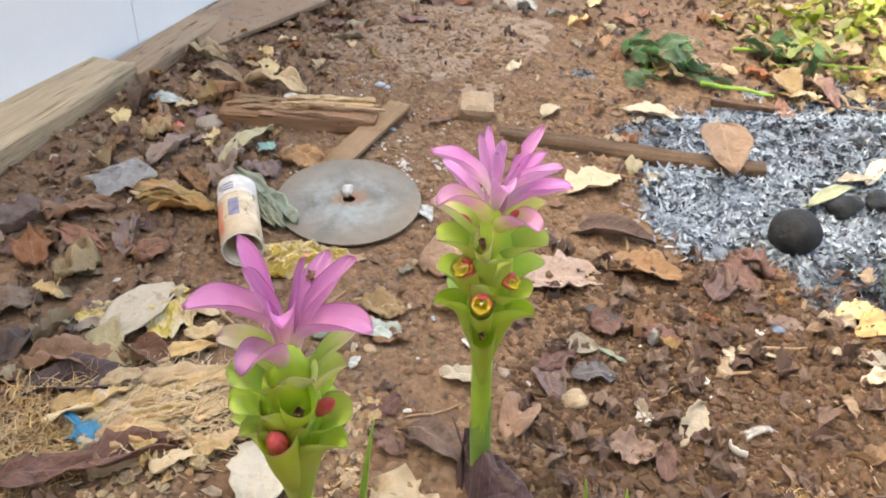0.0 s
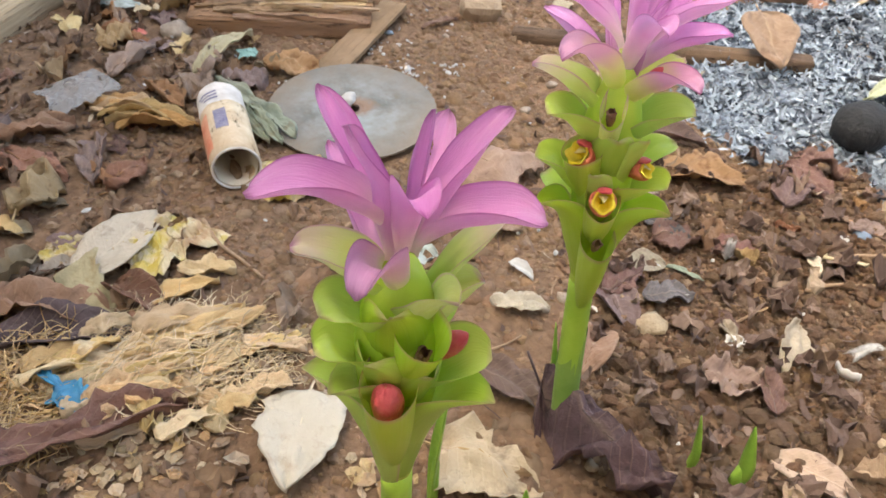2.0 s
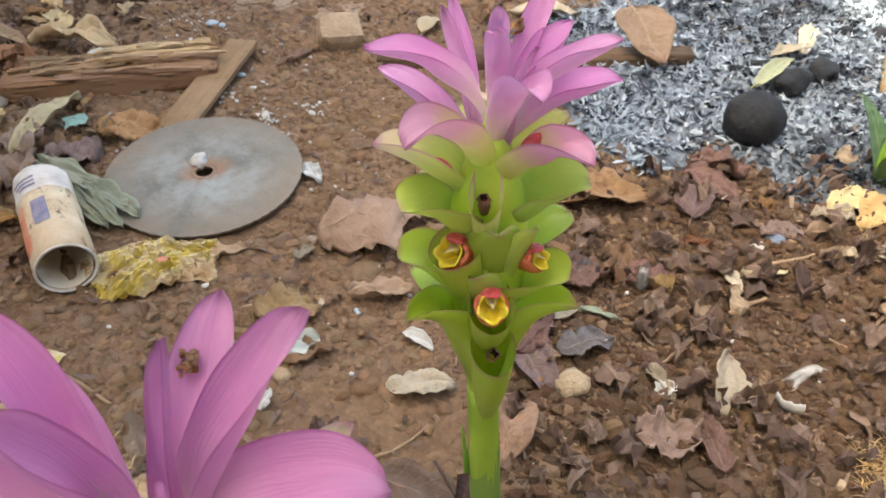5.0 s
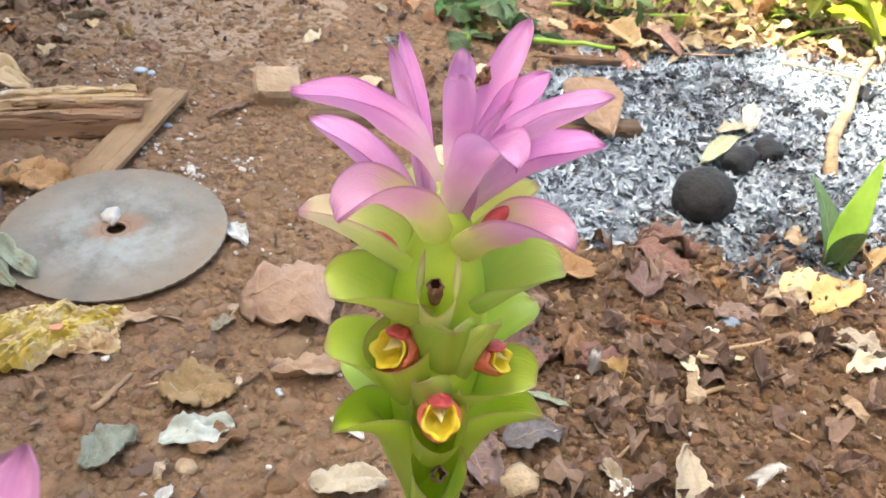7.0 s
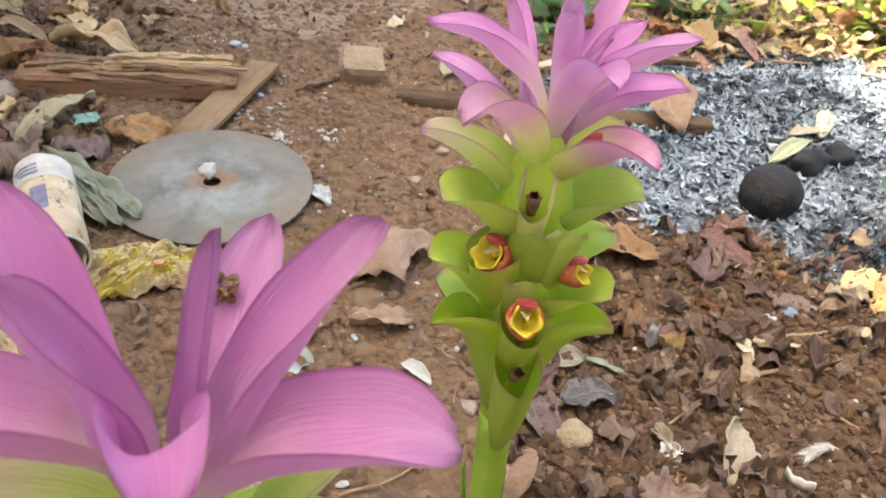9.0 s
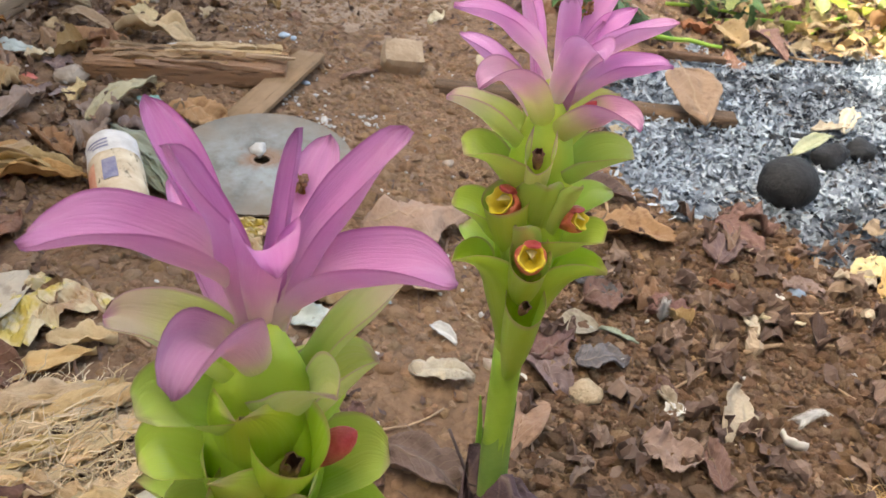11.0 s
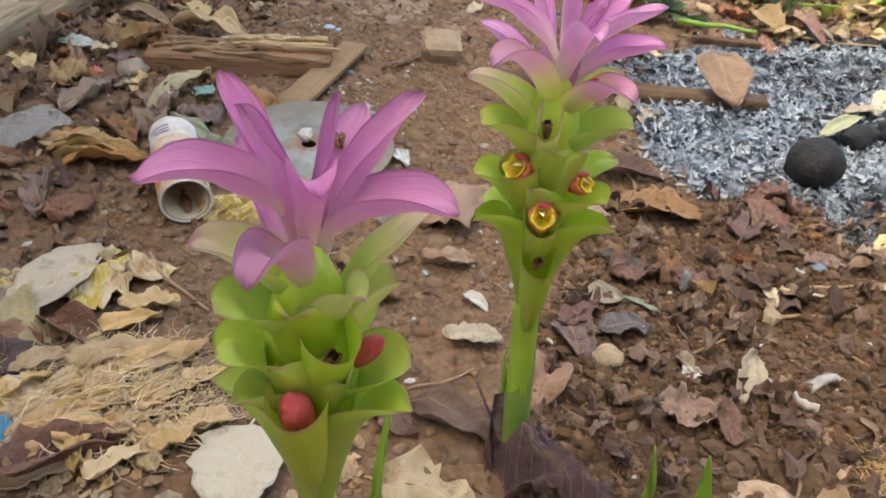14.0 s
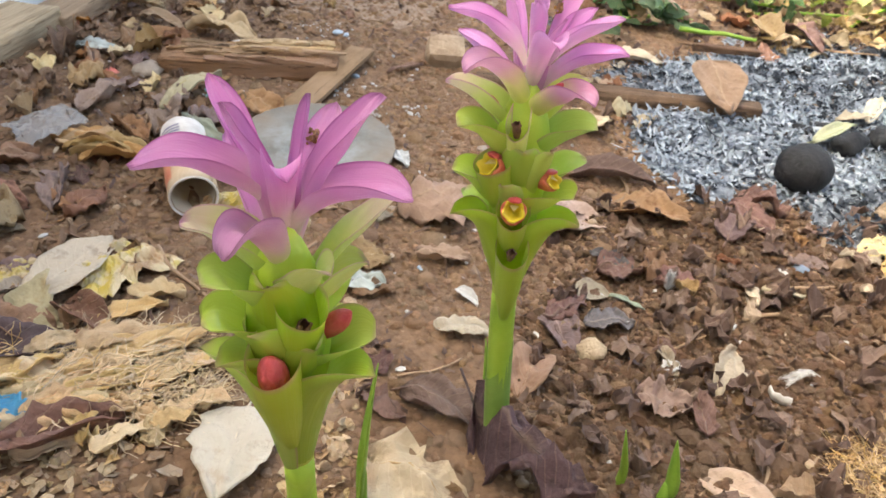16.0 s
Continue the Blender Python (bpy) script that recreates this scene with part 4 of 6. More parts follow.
SECOND_BLUSH = [
    ("lilacfold", -80, 0.035, 0.324, 0.025, 66, 34, 1.6, 2.2, 1.25, 70),
    ("rose", -142, 0.046, 0.308, 0.028, 60, 16, 1.5, 2.0, 1.3, 50),
    ("blush", 165, 0.045, 0.286, 0.030, 48, 16, 1.3, 1.9, 1.30, 15),
    ("rose", -44, 0.041, 0.296, 0.031, 52, 20, 1.3, 2.0, 1.3, 40),
    ("pale", 29, 0.040, 0.290, 0.028, 50, 24, 1.3, 1.9, 1.40, 0),
    ("pale", 95, 0.036, 0.290, 0.030, 54, 24, 1.3, 1.9, 1.40, 0),
]
SECOND_BRACTS = [
    ("green", -160, 0.039, 0.273, 0.040, 44, 50, 1.0, 1.6, 1.85, 45),
    ("green", -14, 0.039, 0.274, 0.040, 44, 42, 1.0, 1.6, 1.8, 35),
    ("shield", -116, 0.0245, 0.244, 0.034, 66, 80, 0.9, 1.6, 1.5, 16),
    ("shield", -94, 0.0245, 0.266, 0.036, 66, 80, 0.8, 1.6, 1.4, 16),
    ("shield", -60, 0.0275, 0.266, 0.022, 64, 78, 0.9, 1.6, 1.5, 20),
    ("green", 17, 0.041, 0.246, 0.029, 44, 36, 1.0, 1.6, 1.4, 10),
    ("green", 174, 0.037, 0.237, 0.040, 42, 50, 1.0, 1.6, 1.85, 45),
    ("green", -40, 0.037, 0.239, 0.042, 38, 60, 1.0, 1.6, 1.75, 40),
    ("green", 90, 0.036, 0.255, 0.034, 46, 46, 1.0, 1.6, 1.4, 30),
    ("green", 130, 0.036, 0.262, 0.034, 46, 46, 1.0, 1.6, 1.4, 30),
]
SECOND_FOOT = [
    ("leaf", -152, 0.042, 0.222, 0.048, 75, 46, 3.0, 1.7, 1.75, 40),
    ("leaf", -28, 0.040, 0.219, 0.050, 76, 46, 3.4, 1.7, 1.75, 40),
    ("green", 135, 0.038, 0.212, 0.036, 64, 40, 1.0, 1.6, 1.4, 30),
    ("green", 50, 0.038, 0.215, 0.036, 64, 40, 1.0, 1.6, 1.4, 30),
]
# rows: direction, reach of the rim, its height, width, depth, climb of the rim
FIRST_POUCHES = [(-96, 0.0290, 0.2490, 0.0178, 0.06, 0.012), (-62, 0.0262, 0.2735, 0.0165, 0.034, 0.009)]
SECOND_POUCHES = [(-141, 0.0290, 0.2490, 0.0185, 0.036, 0.008), (-97, 0.0315, 0.2225, 0.0165, 0.034, 0.013), (-92, 0.0300, 0.1955, 0.017, 0.058, 0.014), (-108, 0.0235, 0.2710, 0.0112, 0.026, 0.016)]
LOOKS = {"lilac": ("crown_bract", LILAC, "pale pink-purple crown bract"), "lilacfold": ("crown_bract", LILAC, "pale pink bract with a rolled lip"), "duskrose": ("crown_bract", DUSK, "drooping dusky pink bract"), "fold": ("crown_bract", PINK, "pink bract with a rolled lip"), "pink": ("crown_bract", PINK, "pink-purple crown bract"), "petalpale": ("crown_bract", LILAC, "pale pink crown bract"), "blush": ("crown_bract", BLUSH, "green bract blushing pink"),
         "rose": ("crown_bract", ROSE, "dusky pink bract, green at its foot"), "pale": ("bract", PALEBRACT, "pale green bract"), "green": ("bract", BRACT, ""), "shield": ("bract", BRACT, ""), "leaf": ("bract", BRACT, "")}


def ginger_plant(foot, top, tables, pouches, florets, stem_r, neck, label):
    plant = thing("flowering_ginger", foot[0], foot[1], ground_z(*foot) - 0.002)

    def axis(h):
        """Where the leaning stem stands at a height, from its foot."""
        k = 1 - (1 - np.minimum(h / 0.30, 1.0)) ** 2
        return np.concatenate([(top[0] - foot[0]) * k, (top[1] - foot[1]) * k], -1)

    part("stem", stem_mesh(axis, -0.02, neck, stem_r, stem_r * 0.95), STEM, plant, "thick green stem")
    part("spike_core", stem_mesh(axis, neck - 0.004, 0.298, stem_r * 0.93, 0.004, 0.0112, 1.6), CORE, plant)
    wrap = []
    for i in range(14):
        z = -0.01 + (neck * 0.62 + 0.01) * i / 13
        a = axis(np.array([z]))
        r = stem_r * (1.12 - 0.18 * i / 13)
        wrap.append([(a[0] + r * math.cos(q), a[1] + r * math.sin(q), z + 0.016 * (i / 13) ** 2 * math.cos(q - 0.4)) for q in (2 * math.pi * k / 20 for k in range(20))])
    part("leaf_sheath", sheet(wrap, False, True), SHEATH, plant, "dull green sheath round the stem's foot")
    n = 0
    for table in tables:
        for look_, *a, lip in table:
            name, mat, text = LOOKS[look_]
            if look_ == "green":
                a[3], a[7], a[8], lip = a[3] * 0.97, a[7], a[8] * 0.46, lip * 1.1 + 10
            add_bract(name, plant, axis, mat, text, *a, seed=n * 3.7, lip=lip, wave=0.0014 if look_ in ("green", "leaf", "shield") else 0.0022, foot=0.34 if look_ in ("pink", "lilac") else 0.45 if look_ == "leaf" else 0.65, blunt={"green": 0.46, "shield": 0.46, "leaf": 0.6}.get(look_, 0.54), r0=0.006 if look_ == "leaf" else 0.008 if look_ in ("green", "shield") else 0.005)
            n += 1
    for k, row in enumerate(pouches):
        add_pouch(plant, axis, PALEBRACT if row[3] < 0.0128 else BRACT, "green pouch round a floret", *row)
    for f in florets:
        floret(plant, axis, *f)
    return tagged(plant, label, "flower", "flowering gingers")


plant_one = ginger_plant((0.012, 0.335), (0.009, 0.319), (FIRST_CROWN, FIRST_BRACTS, FIRST_FOOT), FIRST_POUCHES,
                         [(-97, 0.0205, 0.2455, "bud", 0.92, 16), (-9, 0.0180, 0.258, "bud", 0.68, 42), (-62, 0.0185, 0.266, "old", 0.6, 20)], 0.0072, 0.175,
                         "ginger flower spike with pink crown and closed red buds")
plant_two = ginger_plant((0.124, 0.478), (0.1085, 0.472), (SECOND_CROWN, SECOND_BLUSH, SECOND_BRACTS, SECOND_FOOT), SECOND_POUCHES,
                         [(-141, 0.0215, 0.250, "open", 0.9, 52), (-97, 0.0245, 0.229, "open", 0.9, 52), (-44, 0.0225, 0.245, "open", 0.7, 60),
                          (-110, 0.0172, 0.275, "old", 0.55, 25), (-93, 0.0225, 0.199, "old", 0.6, 35), (-30, 0.0145, 0.2935, "bud", 0.42, 34), (176, 0.018, 0.280, "bud", 0.45, 40)], 0.0084, 0.155,
                         "ginger flower spike with pink crown and open yellow florets")


def shoot(x, y, length, width, lean, bend, rz, fold, label):
    s = thing("ginger_shoot", x, y, ground_z(x, y) - 0.003, rz)
    thicken(part("blade", sheet(leaf_blade(length, width, lean, bend, fold)), SHOOT, s), 0.0008)
    part("sheath", tube([(0, 0, -0.004), (0.0004, 0, length * 0.1), (0.001, 0, length * 0.3), (0.001, 0, length * 0.34)], [width * 0.27, width * 0.26, width * 0.16, width * 0.03], 10), SHOOT, s)
    return tagged(s, label, "shoot", "green shoots")


shoot(0.030, 0.415, 0.150, 0.014, 2, 4, 20, 1.3, "slender green shoot beside a ginger stem")
shoot(0.113, 0.4935, 0.10, 0.012, 3, 2, 150, 1.3, "slender green shoot at the foot of a ginger stem")
shoot(0.212, 0.450, 0.066, 0.012, 6, 2, 185, 1.5, "short pointed green shoot in bare soil")
shoot(0.2425, 0.440, 0.074, 0.019, 5, 0, 190, 1.6, "stubby thick green shoot in bare soil")
shoot(0.090, 0.405, 0.03, 0.008, 4, 3, 100, 1.3, "tiny green shoot tip among dry leaves")


# ---------------------------------------------------------------- the saw blade, the tube, the film and scraps
def saw_blade():
    t = thing("saw_blade", -0.077, 0.911, 0.013, 0, 4.5, -0.5)
    bm = bmesh.new()
    n, hole, teeth = 240, 0.0085, 60
    rings = []
    for rad in (hole, 0.02, 0.06, 0.094, None):
        ring = []
        for j in range(n):
            a = 2 * math.pi * j / n
            r = rad
            if rad is None:
                k = (j % (n // teeth)) / (n // teeth)
                r = 0.0975 + 0.0013 * k
            ring.append(bm.verts.new((r * math.cos(a), r * math.sin(a), 0)))
        rings.append(ring)
    for u, v in zip(rings, rings[1:]):
        for j in range(n):
            bm.faces.new((u[j], v[j], v[(j + 1) % n], u[(j + 1) % n]))
    thicken(part("blade_disc", bm, STEEL, t, smooth=False), 0.0022)
    ring = [(0.0125 * math.cos(a), 0.0125 * math.sin(a), 0.0008) for a in (2 * math.pi * j / 36 for j in range(37))]
    part("arbor_ring", tube(ring, 0.0006, 6, False), RUST, t, "rusty ring round the centre hole")
    return tagged(t, "round dull steel saw blade with a centre hole, dusty, on soil", "saw blade")


def card_tube():
    """A cardboard tube lying open towards the yard, with worn print."""
    a, b = Vector((-0.222, 0.885, 0.026)), Vector((-0.175, 0.759, 0.0255))
    d = (b - a)
    t = new("card_tube")
    turn = d.to_track_quat("X", "Z").to_matrix().to_4x4()
    t.matrix_basis = Matrix.Translation(a) @ turn
    length, r = d.length, 0.0236

    def shell(r_, x0, x1, a0=0.0, a1=360.0, n=40, dent=0.0012):
        g = []
        for i in range(9):
            x = x0 + (x1 - x0) * i / 8
            g.append([(x, (r_ + dent * noise.noise((x * 30, math.cos(q) * 2, math.sin(q) * 2))) * math.cos(q), (r_ + dent * noise.noise((x * 30, math.cos(q) * 2, math.sin(q) * 2))) * math.sin(q))
                      for q in (radians(a0 + (a1 - a0) * j / n) for j in range(n + 1))])
        return sheet(g, False)

    thicken(part("wall", shell(r, 0, length), CARD, t, "cream card wall"), 0.0016, -1)
    part("inside", shell(r - 0.0022, 0.002, length - 0.001), CARDIN, t)
    bm = bmesh.new()
    bmesh.ops.create_circle(bm, cap_ends=True, segments=40, radius=r - 0.001)
    part("end_cap", bm, CARDIN, t, m=pose(0.004, 0, 0, 0, 90, 0))
    rim = [(length, r * math.cos(q), r * math.sin(q)) for q in (2 * math.pi * j / 40 for j in range(41))]
    part("rim", tube(rim, 0.0013, 8, False), PRINTWHITE, t, "pale rolled rim")
    part("print_band", shell(r + 0.0019, 0.0, length * 0.3, 20, 180, 24), PRINTWHITE, t, "whitish print band")
    part("red_panel", shell(r + 0.0020, length * 0.4, length * 0.9, 136, 184, 16), PRINTRED, t, "faded red print panel")
    part("blue_panel", shell(r + 0.0022, length * 0.42, length * 0.7, 88, 118, 10), PRINTBLUE, t, "dark blue print panel")
    for k in range(3):
        part("print_bar", shell(r + 0.0024, length * (0.12 + 0.05 * k), length * (0.145 + 0.05 * k), 98, 150 - 8 * k, 10), PRINTBLUE, t)
    part("mud_streak", blob(0.016, 3, 0.5, (1.2, 0.35, 0.12)), CLOD, t, "smear of soil inside", m=pose(length * 0.8, 0, -r + 0.004))
    return tagged(t, "open cream cardboard tube with faded red and blue print", "tube")


def crumple_points(size, seed, amount, ragged, aspect, n, folds):
    rows = []
    for i in range(n):
        row = []
        for j in range(n):
            u, v = 2 * i / (n - 1) - 1, 2 * j / (n - 1) - 1
            edge = 1 + ragged * noise.noise((math.atan2(v, u) * 1.3 + seed, 1, seed))
            px, py = u * edge * size / 2, v * edge * size * aspect / 2
            h = abs(noise.noise((u * folds * 0.31 + seed, v * folds * 0.31, seed))) + 0.6 * abs(noise.noise((u * folds * 0.8 + seed, v * folds * 0.8, seed + 3.1))) + 0.25 * abs(noise.noise((u * folds * 2 + seed, v * folds * 2, seed + 5.3)))
            row.append((px * (1 - 0.25 * h), py * (1 - 0.25 * h), (h - 0.12) * 1.5 * amount * size))
        rows.append(row)
    return rows


def crumpled(name, x, y, size, material, seed, label, category, rz=0, amount=0.3, ragged=0.25, lift=0.004, thick=0.0004, aspect=1.0, n=26, folds=4.0):
    """A crumpled sheet of film or paper."""
    ob = part(name, sheet(crumple_points(size, seed + 0.37, amount, ragged, aspect, n, folds)), material, smooth=folds < 3)
    ob.matrix_basis = pose(x, y, ground_z(x, y) + lift, 0, 0, rz)
    thicken(ob, thick)
    return tagged(ob, label, category)


saw_blade()
card_tube()
crumpled("plastic_film", -0.388, 0.908, 0.084, FILM, 4.0, "torn scrap of cloudy plastic film on litter", "plastic scrap", 52, 0.07, 0.2, 0.014, aspect=0.9)
crumpled("paper_scrap", -0.221, 0.664, 0.078, WRAPPER, 12.0, "torn yellowish paper scrap under a dry leaf", "paper scrap", 60, 0.16, 0.35, 0.002)
crumpled("paper_scrap", -0.304, 0.648, 0.045, WRAPPER, 17.0, "small yellow paper scrap on soil", "paper scrap", 10, 0.16, 0.35, 0.002)


# ---------------------------------------------------------------- leaves
def leaf_points(length, width, seed, arch=0.2, cup=0.3, crumple=0.15, lobes=0.15, rows=22, cols=13, tip=0.8, blunt=0.6):
    s = np.linspace(0, 1, rows)
    out = []
    for i in range(rows):
        w = width / 2 * max(0.02, math.sin(math.pi * min(1, s[i]) ** tip) ** blunt)
        w1 = w * (1 + lobes * (noise.noise((s[i] * 5 + seed, 0.3, seed)) + 0.5 * noise.noise((s[i] * 14 + seed, 0.9, seed))))
        w2 = w * (1 + lobes * (noise.noise((s[i] * 5 - seed, 4.3, seed)) + 0.5 * noise.noise((s[i] * 14 - seed, 7.1, seed))))
        row = []
        for j in range(cols):
            u = 2 * j / (cols - 1) - 1
            x = (s[i] - 0.5) * length
            y = u * (w1 if u > 0 else w2)
            z = arch * length * (1 - (2 * s[i] - 1) ** 2) + cup * abs(y) * (abs(u) + 0.2)
            z += crumple * width * (noise.noise((s[i] * 2.6 + seed, u * 1.5, seed)) + 0.6 * noise.noise((s[i] * 6 + seed, u * 3, seed + 2)) + 0.35 * abs(noise.noise((s[i] * 13 + seed, u * 6, seed + 4))))
            row.append((x, y, z))
        out.append(row)
    p = np.array(out)
    p[..., 2] -= np.percentile(p[..., 2], 12)
    return p


def leaf_mesh(material, *a, **kw):
    me = sheet(leaf_points(*a, **kw))
    me.materials.append(material)
    me.polygons.foreach_set("use_smooth", [True] * len(me.polygons))
    return me


def dry_leaf(x, y, rz, length, width, material, label, seed, rx=0, ry=0, lift=0.002, stalk=True, name="dry_leaf", group="dry leaves", **kw):
    """A single fallen leaf with its stalk."""
    t = thing(name, x, y, ground_z(x, y) + lift, rz, rx, ry)
    pts = leaf_points(length, width, seed, **kw)
    thicken(part("leaf_blade", sheet(pts), material, t), 0.0006)
    if stalk:
        c = pts[:, pts.shape[1] // 2]
        line = [(c[0] + (c[0] - c[2]) * k) for k in (1.6, 0.8, 0)] + [c[k] for k in range(1, len(c) - 2, 2)]
        line = [(float(p[0]), float(p[1]), float(p[2]) - 0.0004) for p in line]
        part("midrib", tube(line, [0.0011 * (1 - 0.8 * k / len(line)) for k in range(len(line))], 6), material, t)
    return tagged(t, label, "leaf", group)


dry_leaf(-0.258, 0.655, 72, 0.108, 0.056, GREYTAN, "flat grey-tan dry leaf over yellow paper", 3.1, arch=0.05, cup=0.1, crumple=0.08, lift=0.012)
dry_leaf(-0.269, 0.587, -20, 0.068, 0.055, CREAM, "cream ragged dry leaf on dark litter", 5.2, arch=0.08, crumple=0.15, lobes=0.8, lift=0.006)
dry_leaf(-0.222, 0.588, -30, 0.07, 0.03, RUSTDARK, "curled glossy russet leaf", 6.4, arch=0.2, cup=0.9, crumple=0.2, lift=0.004)
dry_leaf(-0.268, 0.542, 14, 0.12, 0.04, WILT, "long dark curled leaf on soil", 7.7, arch=0.08, cup=0.7, crumple=0.2)
dry_leaf(-0.214, 0.443, 24, 0.15, 0.034, RUSTDARK, "long dark red-brown curled ragged leaf", 8.8, arch=0.03, cup=0.8, crumple=0.45, lobes=0.9, lift=0.006)
dry_leaf(-0.064, 0.452, -92, 0.086, 0.060, PALECREAM, "large pale cream dry leaf with a drawn-out tip", 9.1, arch=0.05, cup=0.12, crumple=0.12, lobes=0.3, tip=0.62, blunt=0.62, lift=0.008)
dry_leaf(0.066, 0.435, -30, 0.085, 0.06, TAN, "tan dry leaf with plain side veins", 10.3, arch=0.08, cup=0.15, crumple=0.28, lobes=0.7)
dry_leaf(0.142, 0.446, -48, 0.112, 0.046, WILT, "dark wilted purple leaf collapsed at a stem's foot", 11.9, arch=0.16, cup=-1.3, crumple=1.0, lobes=0.7, lift=0.010)
dry_leaf(0.082, 0.511, -27, 0.072, 0.036, PURPLE, "dark purple-brown dry leaf on soil", 12.4, arch=0.08, cup=0.4, crumple=0.25)
dry_leaf(0.302, 0.446, -30, 0.065, 0.032, TAN, "smooth tan dry leaf half in soil", 13.3, arch=0.1, cup=0.2, crumple=0.1)
dry_leaf(0.085, 0.8, 15, 0.11, 0.075, PINKTAN, "broad tan-brown leaf arched over soil", 14.1, rx=-8, arch=0.16, cup=-0.25, crumple=0.3, lobes=0.8, lift=0.012)
dry_leaf(0.212, 0.79, 12, 0.105, 0.07, PINKTAN, "flat brown dry leaf on soil", 15.7, arch=0.05, crumple=0.12, lobes=0.5)
dry_leaf(0.312, 0.822, -10, 0.10, 0.062, TAN, "tan-brown dry leaf by the ash", 16.2, arch=0.06, crumple=0.16, lobes=0.5)
dry_leaf(0.28, 0.888, -5, 0.11, 0.035, PURPLE, "dark curled leaf by the ash edge", 17.5, arch=0.08, cup=0.8, crumple=0.2)
dry_leaf(0.262, 1.015, 35, 0.10, 0.058, CREAM, "cream dry leaf on brown soil", 18.9, arch=0.05, crumple=0.14, lobes=0.6, lift=0.008)
dry_leaf(0.383, 1.287, -14, 0.10, 0.04, CREAM, "cream crumpled leaf on ash", 19.3, arch=0.08, crumple=0.25, lobes=0.6, lift=0.01)
dry_leaf(0.206, 1.255, 60, 0.055, 0.028, CREAM, "small pale dry leaf on soil", 20.3, arch=0.1, crumple=0.15, lift=0.008)
dry_leaf(0.462, 1.098, -80, 0.098, 0.074, PINKTAN, "broad brown heart-shaped leaf propped on a board", 21.0, rx=0, ry=26, arch=0.03, cup=0.12, crumple=0.1, lift=0.046, tip=0.6, blunt=0.75)
dry_leaf(0.188, 0.614, -70, 0.058, 0.034, PURPLE, "purple-brown curled leaf near a ginger stem", 22.6, arch=0.14, cup=0.4, crumple=0.2)
dry_leaf(0.158, 0.56, 65, 0.06, 0.036, RUSSET, "russet curled dry leaf near a ginger stem", 23.9, arch=0.2, cup=0.5, crumple=0.2)
dry_leaf(0.226, 0.675, 5, 0.036, 0.032, GREYTAN, "small round grey leaf on soil", 24.2, arch=0.05, crumple=0.08, stalk=False)
dry_leaf(0.330, 0.576, 62, 0.066, 0.026, CREAM, "pale torn leaf piece on soil", 25.5, rx=20, arch=0.1, cup=0.5, crumple=0.25, lobes=0.7, stalk=False, lift=0.006)
dry_leaf(-0.378, 1.3, -35, 0.11, 0.03, TAN, "long tan dry leaf on litter", 26.1, arch=0.08, cup=0.4, crumple=0.2, lift=0.01)
dry_leaf(-0.275, 1.268, -9, 0.118, 0.03, CREAM, "pale twisted dry leaf on litter", 27.4, arch=0.1, cup=0.6, crumple=0.8, lobes=0.9, lift=0.012)
dry_leaf(-0.43, 1.36, -15, 0.09, 0.026, CREAM, "pale curled dry leaf on litter", 27.9, arch=0.12, cup=0.6, crumple=0.8, lobes=0.9, lift=0.012)
dry_leaf(-0.345, 1.224, 34, 0.1, 0.04, BROWN, "brown boat-shaped dry leaf", 28.2, arch=0.06, cup=0.6, crumple=0.1, lift=0.006)
dry_leaf(-0.256, 1.04, 71, 0.138, 0.024, STRAWLEAF, "long yellowish wavy dry leaf", 29.6, arch=0.1, cup=0.4, crumple=0.5, lobes=0.5, lift=0.012)
withered = thing("withered_leaf", -0.222, 0.936, ground_z(-0.222, 0.936) + 0.008, -48)
for k, (x, y, z, rz, l, w) in enumerate(((0.03, 0.006, 0.004, 6, 0.135, 0.02), (0.035, -0.008, 0.001, -1, 0.14, 0.022), (0.06, -0.016, 0.003, -5, 0.115, 0.016), (0.085, 0.004, 0.006, 4, 0.085, 0.02), (0.09, -0.008, 0.008, -8, 0.085, 0.014))):
    pts = leaf_points(l, w, 830.2 + 3.3 * k, arch=0.04, cup=0.4 - 0.2 * (k % 3), crumple=0.4, lobes=0.5, blunt=0.25, tip=1.0)
    thicken(part("leaf_fold", sheet(pts), PALEGREEN if k % 2 else GREYGREEN, withered, "whitish streaked fold" if k == 3 else "", m=pose(x, y, z, 12 + 5 * (-1) ** k, 2, rz)), 0.0004)
tagged(withered, "withered grey-green leaf in narrow folds at the saw blade", "leaf", "dry leaves")
for k in range(5):
    dry_leaf(-0.325 + 0.010 * k, 0.888 - 0.009 * k, -12 + 6 * k, 0.12 - 0.008 * k, 0.022, OCHRE, "ochre shredded husk strip on litter", 31.3 + k * 2.3, arch=0.1, cup=0.6, crumple=0.5, lobes=0.8, lift=0.004 + 0.002 * k, stalk=False, name="husk_strip", group="husk strips")


